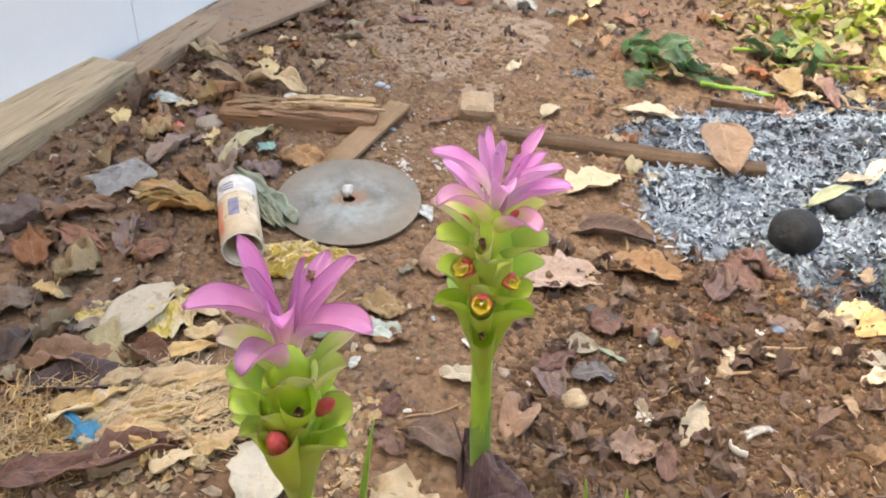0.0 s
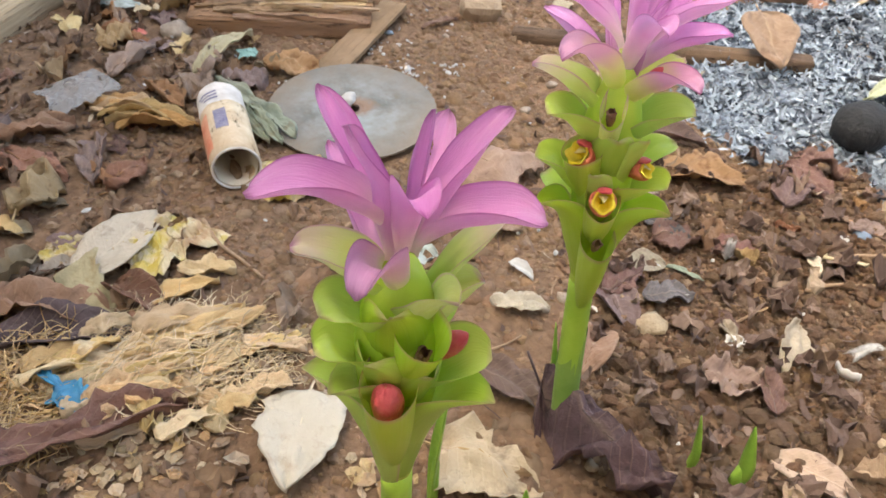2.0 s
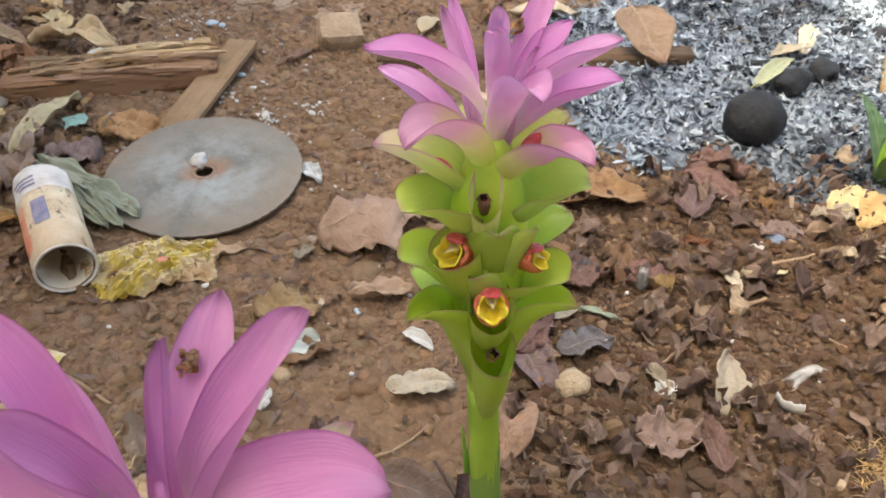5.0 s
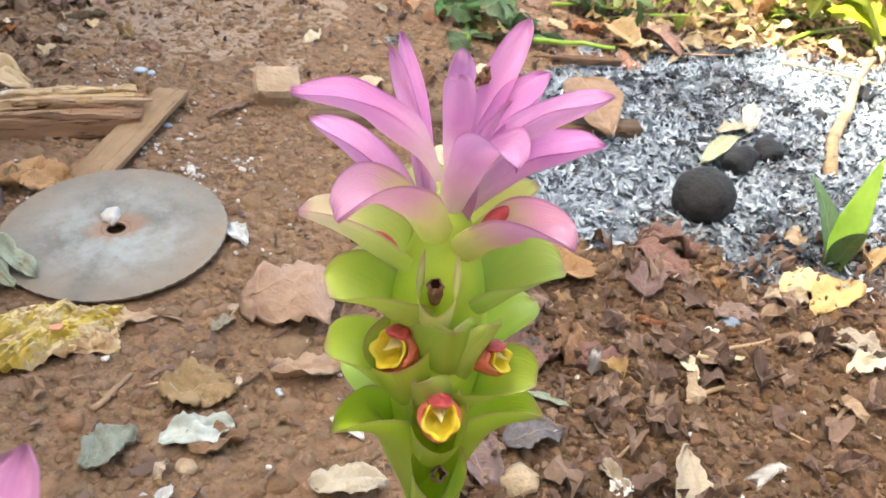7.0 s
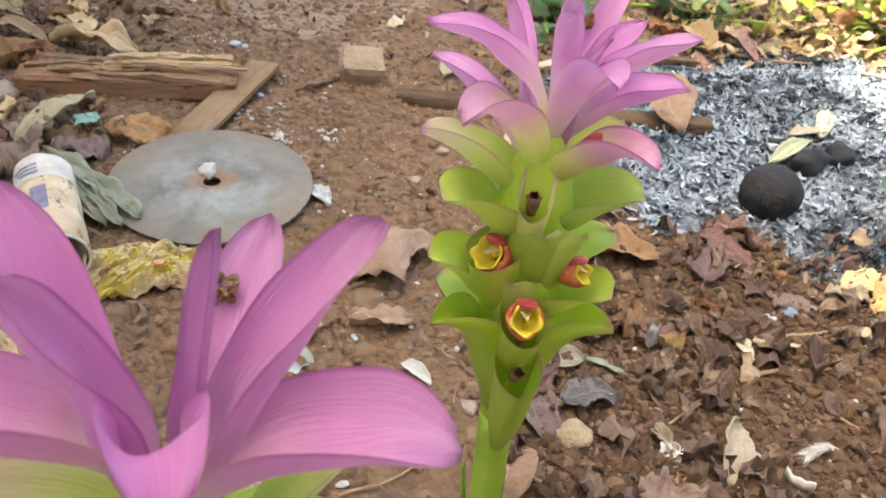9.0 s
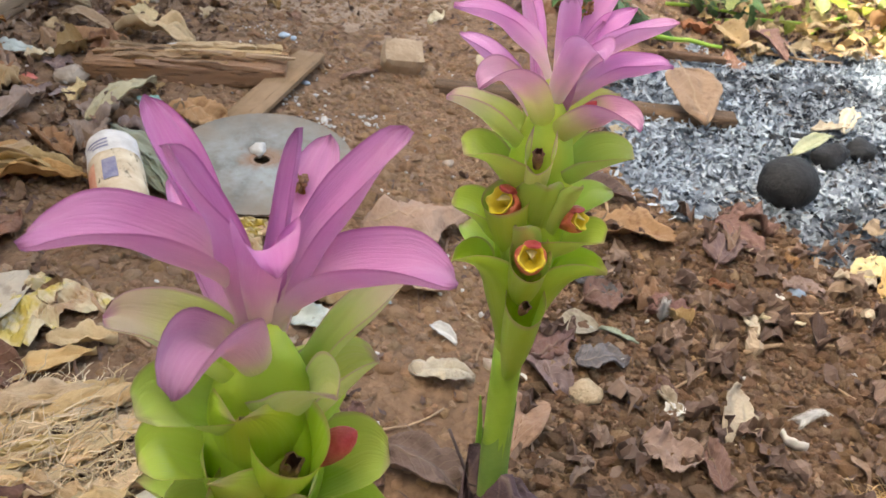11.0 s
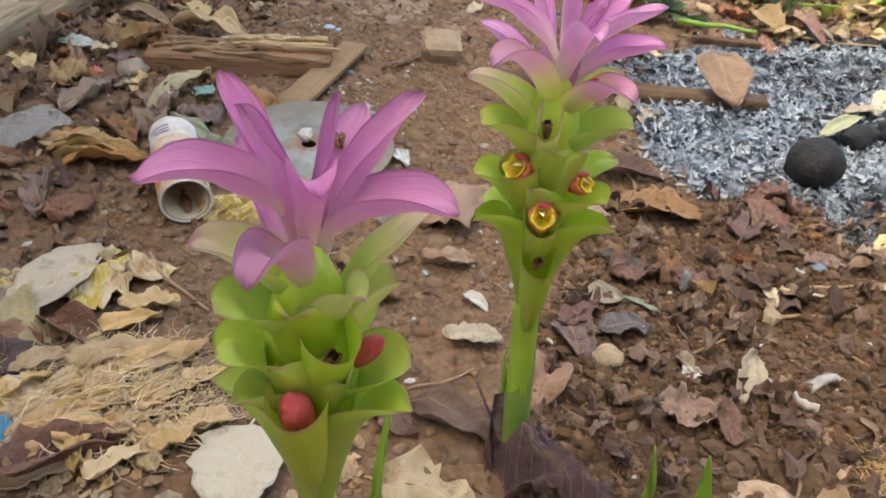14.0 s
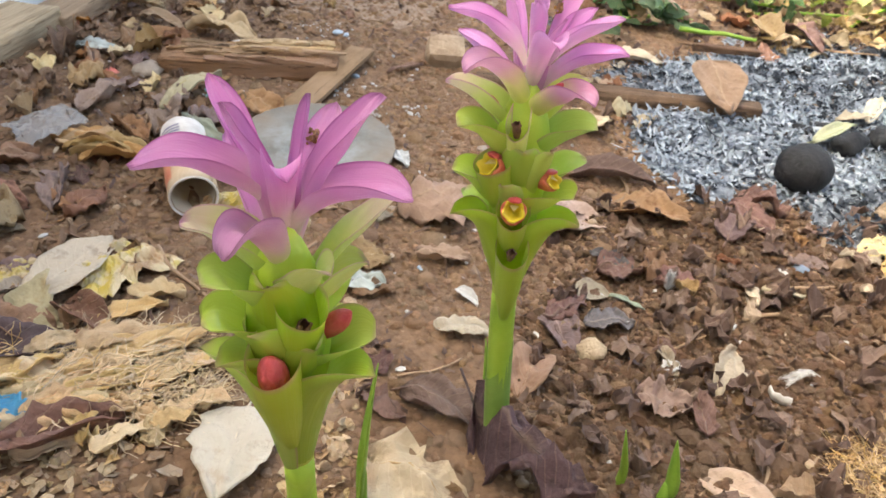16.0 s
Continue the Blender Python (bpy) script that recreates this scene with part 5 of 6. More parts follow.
def snack_wrapper():
    """A flattened wrapper in a few overlapping folds."""
    t = thing("snack_wrapper", -0.109, 0.773, ground_z(-0.109, 0.773) + 0.003, 8, 10, 0)
    for k, (x, y, z, rz, size, aspect) in enumerate(((-0.022, 0.006, 0.0, 20, 0.075, 0.75), (0.016, 0.004, 0.002, -8, 0.078, 0.7), (0.0, -0.012, 0.005, 12, 0.088, 0.42))):
        thicken(part("fold", sheet(crumple_points(size, 311.7 + 5.3 * k, 0.13, 0.3, aspect, 30, 7.0)), WRAPPER, t, m=pose(x, y, z, 5 * (-1) ** k, 3, rz), smooth=False), 0.0003)
    part("red_print", blob(0.004, 5, 0.3, (1.3, 0.8, 0.15), 2), PRINTRED, t, "small red print mark", m=pose(0.008, -0.006, 0.02))
    return tagged(t, "flattened yellow and cream wrapper in muddy folds on soil", "wrapper")


snack_wrapper()


def rotten_plank():
    """A short soft plank, split along its grain, its end in splinters."""
    t = thing("rotten_plank", -0.203, 1.152, ground_z(-0.203, 1.152) + 0.004, 4)
    part("plank_body", rough_block((0.25, 0.066, 0.024), 11, 0.12, 12, 0.3), ROTTEN, t, "soft brown plank body", m=pose(0, 0, 0.008))
    q = random.Random(8)
    for k in range(30):
        pale = k % 3 == 0
        l, w = q.uniform(0.05, 0.15), q.uniform(0.005, 0.012)
        x = q.uniform(0.0, 0.125 - l / 3) if pale else q.uniform(-0.125 + l / 2, 0.135 - l / 2)
        y = q.uniform(0.0, 0.03) if pale else q.uniform(-0.032, 0.032)
        m = pose(x, y, 0.018 + q.uniform(0, 0.006) + (0.004 if pale else 0), q.uniform(-20, 20), q.gauss(0, 1.5), q.gauss(0, 2.2))
        part("splinter", rough_block((l, w, q.uniform(0.003, 0.008)), 50 + k, 0.5, 7, 0.4), SPLINT if pale else ROTTEN, t, "pale splintered strip" if pale else "", m=m, smooth=False)
    return tagged(t, "short rotten plank split into splinters, caked with mud", "plank")


rotten_plank()
# bright and dark pieces lying among the litter
SOFT = dict(arch=0.06, cup=0.25, crumple=0.34, lobes=0.6)
LIT = ((0.258, 0.662, -26, 0.036, 0.008, PALEGREEN, "narrow grey-green blade scrap on soil"), (0.248, 0.632, 18, 0.022, 0.006, WHITEBIT, "narrow white sliver on soil"),
       (0.281, 0.584, -80, 0.036, 0.014, GREYTAN, "pale curled leaf on dark litter"), (0.254, 0.724, -30, 0.05, 0.02, SLATE, "slate-grey leaf scrap on soil"), (0.10, 0.603, -8, 0.052, 0.024, GREYTAN, "grey-tan curled leaf behind a stem"),
       (0.082, 0.714, -6, 0.056, 0.026, PINKTAN, "flat pinkish-brown leaf on soil"), (0.235, 0.627, 10, 0.05, 0.026, SLATE, "slate-grey crumpled leaf on soil"), (0.697, 1.11, 54, 0.115, 0.022, CREAM, "pale dry leaf lying across the ash"),
       (0.655, 1.074, 12, 0.07, 0.02, CREAM, "pale leaf strip on the ash"), (-0.43, 1.17, -5, 0.07, 0.03, FOIL, "crinkled silvery foil strip on litter"), (0.02, 1.194, 38, 0.07, 0.012, BROWN, "thin bark strip on soil"),
       (0.004, 0.66, 13, 0.05, 0.024, FOIL, "pale silvery wrapper scrap folded on soil"), (0.018, 0.652, 10, 0.04, 0.02, BROWN, "brown torn leaf beside a foil scrap"),
       (0.003, 0.702, -10, 0.056, 0.036, TAN, "tan torn leaf on bare soil"), (-0.051, 0.654, 40, 0.042, 0.03, PALEGREEN, "grey-green crumpled leaf scrap"),
       (-0.05, 0.79, 15, 0.035, 0.016, TAN, "small tan leaf strip on soil"), (0.019, 0.774, 50, 0.022, 0.014, GREYTAN, "small grey leaf chip on soil"),
       (-0.013, 0.608, 70, 0.02, 0.01, WHITEBIT, "tiny white petal on soil"), (0.402, 0.8, 60, 0.08, 0.034, PURPLE, "dark wilted lobed leaf near the ash"),
       (0.428, 0.82, -60, 0.065, 0.03, PURPLE, "dark drooping leaf near the ash"), (0.556, 0.77, 15, 0.06, 0.03, YELLOW, "yellow curled leaf at the ash edge"),
       (0.524, 0.754, -15, 0.042, 0.026, CREAM, "cream torn leaf at the ash edge"), (0.424, 0.715, 30, 0.016, 0.011, WHITEBIT, "white flake on dark litter"),
       (0.383, 0.682, 95, 0.036, 0.013, CREAM, "cream split leaf on dark litter"), (0.416, 0.685, -5, 0.044, 0.017, CREAM, "cream leaf strip on dark litter"),
       (0.546, 0.681, -30, 0.046, 0.032, GREYTAN, "greyish flat leaf on dark litter"), (0.539, 0.660, 10, 0.044, 0.018, CREAM, "cream narrow leaf on dark litter"),
       (0.262, 0.532, -10, 0.046, 0.036, PINKTAN, "tan lobed leaf on soil"), (0.293, 0.527, 85, 0.056, 0.026, PURPLE, "dark folded leaf on soil"),
       (0.198, 0.643, 40, 0.05, 0.03, PURPLE, "purple curled leaf on soil"), (0.260, 0.711, 10, 0.05, 0.042, PURPLE, "dark triangular leaf on soil"),
       (0.281, 0.578, 30, 0.02, 0.014, WHITEBIT, "small pale shell piece on soil"),
       (-0.29, 0.568, 10, 0.1, 0.05, PINKTAN, "pinkish-brown flat leaf under a cream leaf"), (-0.174, 0.628, 8, 0.05, 0.024, HUSK, "pale frayed strip on bare soil"),
       (-0.185, 0.60, 35, 0.06, 0.02, HUSK, "pale frayed strip on soil"), (0.029, 0.906, -68, 0.046, 0.018, BLUEGREYPALE, "whitish curled plastic at the saw blade's rim"))
for k, (x, y, rz, l, w, mat, text) in enumerate(LIT):
    kind = {"FOIL": "foil_scrap", "WHITEBIT": "white_scrap"}.get("FOIL" if mat is FOIL else "WHITEBIT" if mat is WHITEBIT else "", "dry_leaf")
    dry_leaf(x, y, rz, l, w, mat, text, 400.7 + 2.9 * k, -6 + 4 * (k % 4), 5 - 3 * (k % 3), lift=0.005 + (0.018 if ash_mask(x, y) > 0.1 else 0), stalk=mat in (TAN, PURPLE, YELLOW), name=kind, group="dry leaves" if kind == "dry_leaf" else "", **SOFT)
rng = random.Random(91)
for k, (x, y) in enumerate(((-0.215, 0.975), (-0.265, 0.955), (-0.165, 1.01), (-0.295, 0.925), (-0.27, 1.0), (-0.46, 0.80), (-0.43, 0.745), (-0.49, 0.73), (-0.385, 0.775), (-0.41, 0.83), (-0.33, 0.79), (-0.29, 0.765),
                            (-0.36, 0.72), (-0.45, 0.68), (-0.40, 0.64), (-0.37, 0.58), (-0.44, 1.0), (-0.40, 1.06), (-0.47, 1.16), (-0.36, 1.0))):
    mat, text = ((PURPLE, "large dark purple-brown"), (BROWN, "crumpled brown"), (TAN, "curled tan-brown"), (BROWN, "reddish-brown"), (PINKTAN, "pinkish-brown"))[k % 5]
    dry_leaf(x, y, rng.uniform(0, 360), rng.uniform(0.05, 0.095), rng.uniform(0.025, 0.045), mat, text + " dry leaf in thick litter", 200 + 1.3 * k, rng.uniform(-7, 7), rng.uniform(-7, 7),
             lift=rng.uniform(0.002, 0.008), arch=rng.uniform(0.02, 0.1), cup=rng.uniform(-0.5, 0.6), crumple=rng.uniform(0.35, 0.6), lobes=0.6)
dry_leaf(0.575, 0.752, 30, 0.075, 0.036, HUSK, "yellowish dry leaf at the ash edge", 32.4, arch=0.12, cup=0.3, crumple=0.3, lobes=0.5, lift=0.004)
dry_leaf(0.448, 0.845, -30, 0.06, 0.036, PURPLE, "dark wilted leaf at the ash edge", 33.2, arch=0.15, cup=0.4, crumple=0.6, lobes=0.6)
dry_leaf(0.595, 1.01, 37, 0.105, 0.022, PALELIME, "yellow-green withered leaf on the ash", 34.6, arch=0.05, cup=0.5, crumple=0.2, lift=0.028)

# smaller fallen leaves all over the yard, on shared meshes
KINDS = []
for n, (mat, text) in enumerate(((PURPLE, "dark purple-brown"), (PURPLE, "dark crumpled"), (BROWN, "brown"), (BROWN, "curled brown"), (TAN, "tan"), (TAN, "curled tan"),
                                 (PURPLE, "small dark"), (CREAM, "pale cream"), (RUSSET, "russet"), (GREYTAN, "greyish"), (BROWN, "broken brown"), (HUSK, "pale straw-coloured"))):
    r1 = random.Random(n)
    KINDS.append((leaf_mesh(mat, r1.uniform(0.04, 0.065), r1.uniform(0.02, 0.036), 40 + n * 1.7, arch=r1.uniform(0, 0.2), cup=r1.uniform(-0.3, 0.9), crumple=r1.uniform(0.3, 0.6), lobes=r1.uniform(0.4, 1.0), rows=14, cols=9), text))
rng = random.Random(21)
count = 0
while count < 200:
    x, y = rng.uniform(-0.7, 0.75), rng.uniform(0.30, 1.9)
    dense = 0.16 + 0.25 * noise.noise((x * 3 + 8, y * 3, 1)) + (0.22 if x > 0.2 and y < 0.85 else 0) + (0.55 if x < -0.3 else 0) + (0.25 if y > 1.25 else 0)
    if -0.18 < x < 0.25 and y > 0.58:
        dense *= 0.35 if y < 0.8 or y > 1.35 else 0
    if rng.random() > dense or ash_mask(x, y) > 0.15 or math.hypot(x + 0.077, y - 0.911) < 0.12 or math.hypot(x + 0.2, y - 0.8) < 0.08:
        continue
    if x < -0.5 and y < 1.25 or x < -0.56:
        continue
    pick = rng.choice((0, 1, 2, 3, 6, 6, 10, 9, 5)) if x > 0.1 and y < 0.95 else rng.choice((2, 3, 4, 5, 7, 8, 9, 10, 11, 6)) if x < -0.2 else rng.randrange(12)
    me, text = KINDS[pick]
    ob = new("dry_leaf", me)
    k = rng.uniform(0.4, 0.9) if y < 1.0 else rng.uniform(0.6, 1.3)
    ob.matrix_basis = pose(x, y, ground_z(x, y) + 0.002, rng.uniform(-10, 10), rng.uniform(-10, 10), rng.uniform(0, 360)) @ Matrix.Scale(k, 4)
    tagged(ob, text + " dry leaf on the soil", "leaf", "dry leaves")
    count += 1


rng = random.Random(63)
small = []
while len(small) < 1250:
    x, y = rng.uniform(-0.5, 1.4), rng.uniform(0.3, 2.2)
    dense = 0.05 + 0.3 * noise.noise((x * 4 + 1, y * 4, 3)) + (0.8 if x > 0.15 and y < 0.86 else 0) + (0.4 if x < -0.2 else 0) + (0.7 if x > 0.65 and y > 1.35 else 0)
    if -0.18 < x < 0.25 and y > 0.58:
        dense *= 0.3
    if rng.random() > dense or ash_mask(x, y) > 0.1 or math.hypot(x + 0.077, y - 0.911) < 0.12:
        continue
    p = leaf_points(rng.uniform(0.014, 0.034), rng.uniform(0.008, 0.02), rng.uniform(0, 99), arch=rng.uniform(0, 0.25), cup=rng.uniform(-0.4, 1.0), crumple=rng.uniform(0.5, 1.1), lobes=0.9, rows=7, cols=5)
    m = pose(x, y, ground_z(x, y) + rng.uniform(0.0, 0.004) + (0.004 if x > 0.15 and y < 0.86 else 0), rng.uniform(-25, 25), rng.uniform(-25, 25), rng.uniform(0, 360))
    small.append(([m @ Vector(q) for q in p.reshape(-1, 3)], [(5 * i + j, 5 * i + 5 + j, 5 * i + 6 + j, 5 * i + 1 + j) for i in range(6) for j in range(4)]))
scatter_mesh("small_leaf_litter", [q for q in small if q[0][0].x > 0], CHAFF, "small crumpled dark leaves strewn on the soil", "leaf litter")
scatter_mesh("brown_leaf_litter", [q for q in small if q[0][0].x <= 0], WARMCHAFF, "small crumpled brown leaves strewn on the soil", "leaf litter")

# bright dry leaves in the sun beyond the ash
DRYSUN = plain_material("straw_litter", (0.25, 0.175, 0.09), (0.5, 0.385, 0.22), 50, 0.8, trans=0.15, island=True)
small = []
while len(small) < 900:
    x, y = rng.uniform(0.64, 1.55), rng.uniform(1.0, 2.4)
    if ash_mask(x, y) > 0.2 or (y < 1.35 and x < 0.85):
        continue
    p = leaf_points(rng.uniform(0.02, 0.055), rng.uniform(0.009, 0.026), rng.uniform(0, 99), arch=rng.uniform(0, 0.25), cup=rng.uniform(-0.4, 1.0), crumple=rng.uniform(0.2, 0.6), lobes=0.9, rows=7, cols=5)
    m = pose(x, y, ground_z(x, y) + rng.uniform(0.003, 0.035), rng.uniform(-35, 35), rng.uniform(-35, 35), rng.uniform(0, 360))
    small.append(([m @ Vector(q) for q in p.reshape(-1, 3)], [(5 * i + j, 5 * i + 5 + j, 5 * i + 6 + j, 5 * i + 1 + j) for i in range(6) for j in range(4)]))
scatter_mesh("straw_litter", small, DRYSUN, "curled straw-coloured leaves heaped beyond the ash", "leaf litter")


# ---------------------------------------------------------------- husk, fibre, twigs
def fibres(x, y, rx, ry, n, length, r, seed, height, spread=1.0, flow=None):
    """Thin strands as three-sided tubes, joined."""
    q = random.Random(seed)
    items = []
    for _ in range(n):
        a, d = q.uniform(0, 6.283), math.sqrt(q.random())
        px, py = x + rx * d * math.cos(a), y + ry * d * math.sin(a)
        pz = ground_z(px, py) + q.uniform(0, height) * (1 - d * 0.7)
        az = (flow + q.gauss(0, 0.5 * spread)) if flow is not None else q.uniform(0, 6.283)
        el = q.uniform(-0.25, 0.35)
        v, f = [], []
        p = Vector((px, py, pz))
        rr = r * q.uniform(0.6, 1.5)
        m = 6
        for i in range(m):
            t = Vector((math.cos(az) * math.cos(el), math.sin(az) * math.cos(el), math.sin(el)))
            s = t.cross(Vector((0, 0, 1))).normalized()
            up = s.cross(t)
            w = rr * (1 - 0.5 * i / m)
            v += [p + s * w, p - s * w * 0.5 + up * w * 0.87, p - s * w * 0.5 - up * w * 0.87]
            p = p + t * length * q.uniform(0.7, 1.3) / m
            if p.z < ground_z(p.x, p.y):
                p.z = ground_z(p.x, p.y) + 0.0005
                el = abs(el) * 0.3
            az += q.gauss(0, 0.5)
            el += q.gauss(-0.04, 0.25)
        for i in range(m - 1):
            for k in range(3):
                f.append((3 * i + k, 3 * i + (k + 1) % 3, 3 * i + 3 + (k + 1) % 3, 3 * i + 3 + k))
        items.append((v, f))
    return items


scatter_mesh("coir_fibre", fibres(-0.285, 0.475, 0.065, 0.075, 900, 0.045, 0.0005, 3, 0.02), COIR, "tangled mat of golden coconut fibre", "coconut fibre")
scatter_mesh("husk_fibre", fibres(-0.172, 0.515, 0.085, 0.062, 1150, 0.036, 0.0004, 4, 0.035, 1.6, flow=0.6), STRAW, "loose pale strands of torn husk", "husk fibre")
scatter_mesh("coir_tuft", fibres(0.408, 0.468, 0.026, 0.04, 520, 0.026, 0.0004, 5, 0.016), COIR, "small tangled tuft of golden coconut fibre", "coconut fibre")
rng = random.Random(16)
CHIP = plain_material("husk_chip", (0.29, 0.195, 0.11), (0.5, 0.37, 0.22), 60, 0.85, island=True)
bits = []
while len(bits) < 700:
    x, y = rng.uniform(-0.33, 0.02), rng.uniform(0.36, 0.57)
    if abs(x + 0.071) < 0.045 and abs(y - 0.447) < 0.055:
        continue
    if noise.noise((x * 9, y * 9, 6.2)) > -0.2:
        bits.append(scrap(x, y, rng.choice((0.005, 0.008, 0.012, 0.018)), 0.9))
scatter_mesh("husk_chips", bits, CHIP, "torn tan chips of husk trodden into soil", "husk bits")
rng = random.Random(15)
for i in range(40):
    a, d = rng.uniform(0, 6.28), math.sqrt(rng.random())
    x, y = -0.172 + 0.085 * d * math.cos(a), 0.512 + 0.06 * d * math.sin(a)
    k = 1.0 if i < 9 else 0.55
    dry_leaf(x, y, rng.gauss(30, 32), rng.uniform(0.055, 0.11) * k, rng.uniform(0.016, 0.032) * k, HUSK, "torn pale coconut husk shell on soil", 50 + i * 1.37, rng.uniform(-18, 18), rng.uniform(-14, 14),
             name="husk_piece", group="torn husk", stalk=False, arch=rng.uniform(0, 0.16), cup=rng.uniform(-0.5, 0.9), crumple=rng.uniform(0.35, 0.65), lobes=0.5, blunt=0.34, lift=rng.uniform(0.002, 0.016))


def twig(x, y, rz, length, r, seed, label="thin dry twig on the soil", mat=None, lift=0.003):
    q = random.Random(seed)
    pts = []
    a = 0.0
    p = Vector((-length / 2, 0, 0))
    for i in range(8):
        pts.append(p.copy())
        a += q.gauss(0, 0.16)
        p = p + Vector((math.cos(a), math.sin(a), q.gauss(0, 0.06))) * length / 7
    ob = part("twig", tube(pts, [r * (1 - 0.5 * i / 8) for i in range(8)], 7), mat or TWIG, m=pose(x, y, ground_z(x, y) + lift, 0, 0, rz))
    return tagged(ob, label, "twig", "twigs")


twig(0.41, 0.65, 7.5, 0.092, 0.0022, 1, "straight dry stick lying on litter")
twig(0.182, 0.541, -56, 0.034, 0.002, 2)
twig(0.075, 0.555, 20, 0.06, 0.0014, 3)
twig(-0.167, 0.658, -56, 0.107, 0.0025, 4, "thin stick pressed into bare soil")
twig(0.31, 0.66, 50, 0.06, 0.0014, 5)
stick = part("dry_stick", tube([(-0.215, -0.01, 0.0), (-0.11, 0.004, 0.006), (0.0, 0.0, 0.012), (0.10, 0.006, 0.024), (0.215, -0.004, 0.03)], [0.0085, 0.008, 0.0072, 0.0066, 0.005], 10), TWIG, m=pose(0.852, 1.115, ground_z(0.852, 1.115) + 0.024, 0, 0, 46))
tagged(stick, "thick pale dry stick lying across the ash", "stick")
twig(0.90, 1.22, -25, 0.16, 0.0022, 16, "thin dark forked twig on the ash", lift=0.045)
twig(0.76, 1.375, -8, 0.13, 0.0025, 7, "long pale stalk across the ash", lift=0.02)
twig(0.30, 0.88, 75, 0.05, 0.002, 8)
twig(-0.055, 0.712, 48, 0.04, 0.0028, 9, "pale dry stick on bare soil")
twig(0.303, 0.62, 45, 0.055, 0.0015, 10, "curved brown twig on litter")
twig(0.47, 0.70, 5, 0.09, 0.0018, 15, "thin dry stick on dark litter")
rng = random.Random(77)
for i in range(46):
    x, y = rng.uniform(-0.4, 0.6), rng.uniform(0.36, 1.7)
    if ash_mask(x, y) < 0 and math.hypot(x + 0.077, y - 0.911) > 0.13:
        twig(x, y, rng.uniform(0, 360), rng.uniform(0.02, 0.06), rng.uniform(0.0007, 0.0016), 100 + i)


# ---------------------------------------------------------------- stones, shells and bright scraps
def stone(name, x, y, r, material, seed, label, category="stone", squash=(1, 1, 0.6), sink=0.25, amount=0.3, rz=0, group=""):
    ob = part(name, blob(r, seed + 0.41, amount, squash, 3 if name == "white_pebble" else 1 if material is WHITEBIT else 2), material, smooth=material is not WHITEBIT or name == "white_pebble", m=pose(x, y, ground_z(x, y) + r * squash[2] * (1 - 2 * sink), 0, 0, rz))
    return tagged(ob, label, category, group)


tagged(part("mud_block", rough_block((0.058, 0.05, 0.044), 31, 0.12, 3, 0.14), MUDSTONE, smooth=False, m=pose(0.079, 1.236, 0.012, 24, 5, 8)), "squarish pale mud-covered stone block on soil", "stone")
stone("stone", 0.215, 0.595, 0.0125, TANSTONE, 4, "rough pale tan pebble on soil", amount=0.55)
stone("white_pebble", -0.083, 0.929, 0.0095, WHITEBIT, 6, "white lump resting on the saw blade", squash=(1, 1.2, 0.8), sink=-0.45)
dry_leaf(0.105, 0.655, -50, 0.032, 0.012, WHITEBIT, "small white curled petal on soil", 71.3, name="white_petal", group="", stalk=False, arch=0.12, cup=0.5, crumple=0.2, lift=0.004)
def eggshell(x, y, rz, r, label):
    """A curved piece of broken shell, open upwards, its rim ragged."""
    rows = []
    for i in range(9):
        e = radians(-70 + 95 * i / 8)
        rows.append([(r * math.cos(e) * math.cos(a), r * math.cos(e) * math.sin(a), r * 0.75 * math.sin(e) + 0.0035 * (i / 8) * noise.noise((a * 2.5, 1.7, rz)))
                     for a in (radians(-62 + 124 * j / 16) for j in range(17))])
    ob = part("shell_fragment", sheet(rows), WHITEBIT, m=pose(x, y, ground_z(x, y) + r * 0.66, 8, -6, rz))
    thicken(ob, 0.0005)
    return tagged(ob, label, "shell fragment")


eggshell(0.371, 0.553, 215, 0.0125, "broken curved white eggshell piece on soil")
stone("shell_fragment", 0.352, 0.641, 0.0075, WHITEBIT, 9, "small white chip at a stick's end", "shell fragment")
stone("blue_chip", 0.45, 0.728, 0.009, BLUEGREY, 10, "blue-grey plastic chip on soil", "plastic chip")
crumpled("teal_scrap", -0.225, 1.037, 0.026, TEAL, 11.0, "teal plastic scrap on leaf litter", "plastic scrap", 20, 0.1, 0.3, 0.012)
crumpled("red_scrap", -0.382, 1.084, 0.02, REDBIT, 12.0, "small red scrap on muddy litter", "plastic scrap", 40, 0.2, 0.3, 0.006)
stone("dark_pebble", -0.338, 1.107, 0.02, STONE, 17, "dull grey-brown stone in leaf litter")
for k, (x, y, r) in enumerate(((-0.02, 1.046, 0.008), (-0.013, 1.008, 0.008), (-0.006, 0.998, 0.006), (-0.042, 0.99, 0.005), (0.034, 1.045, 0.006), (-0.036, 1.12, 0.005), (-0.24, 1.235, 0.013))):
    stone("shell_fragment", x, y, r, WHITEBIT, 500 + k, "white crumbled fragment on soil", "shell fragment", (0.8, 1.1, 0.5), 0.1, 0.4, 50 * k, group="white fragments")
specks = []
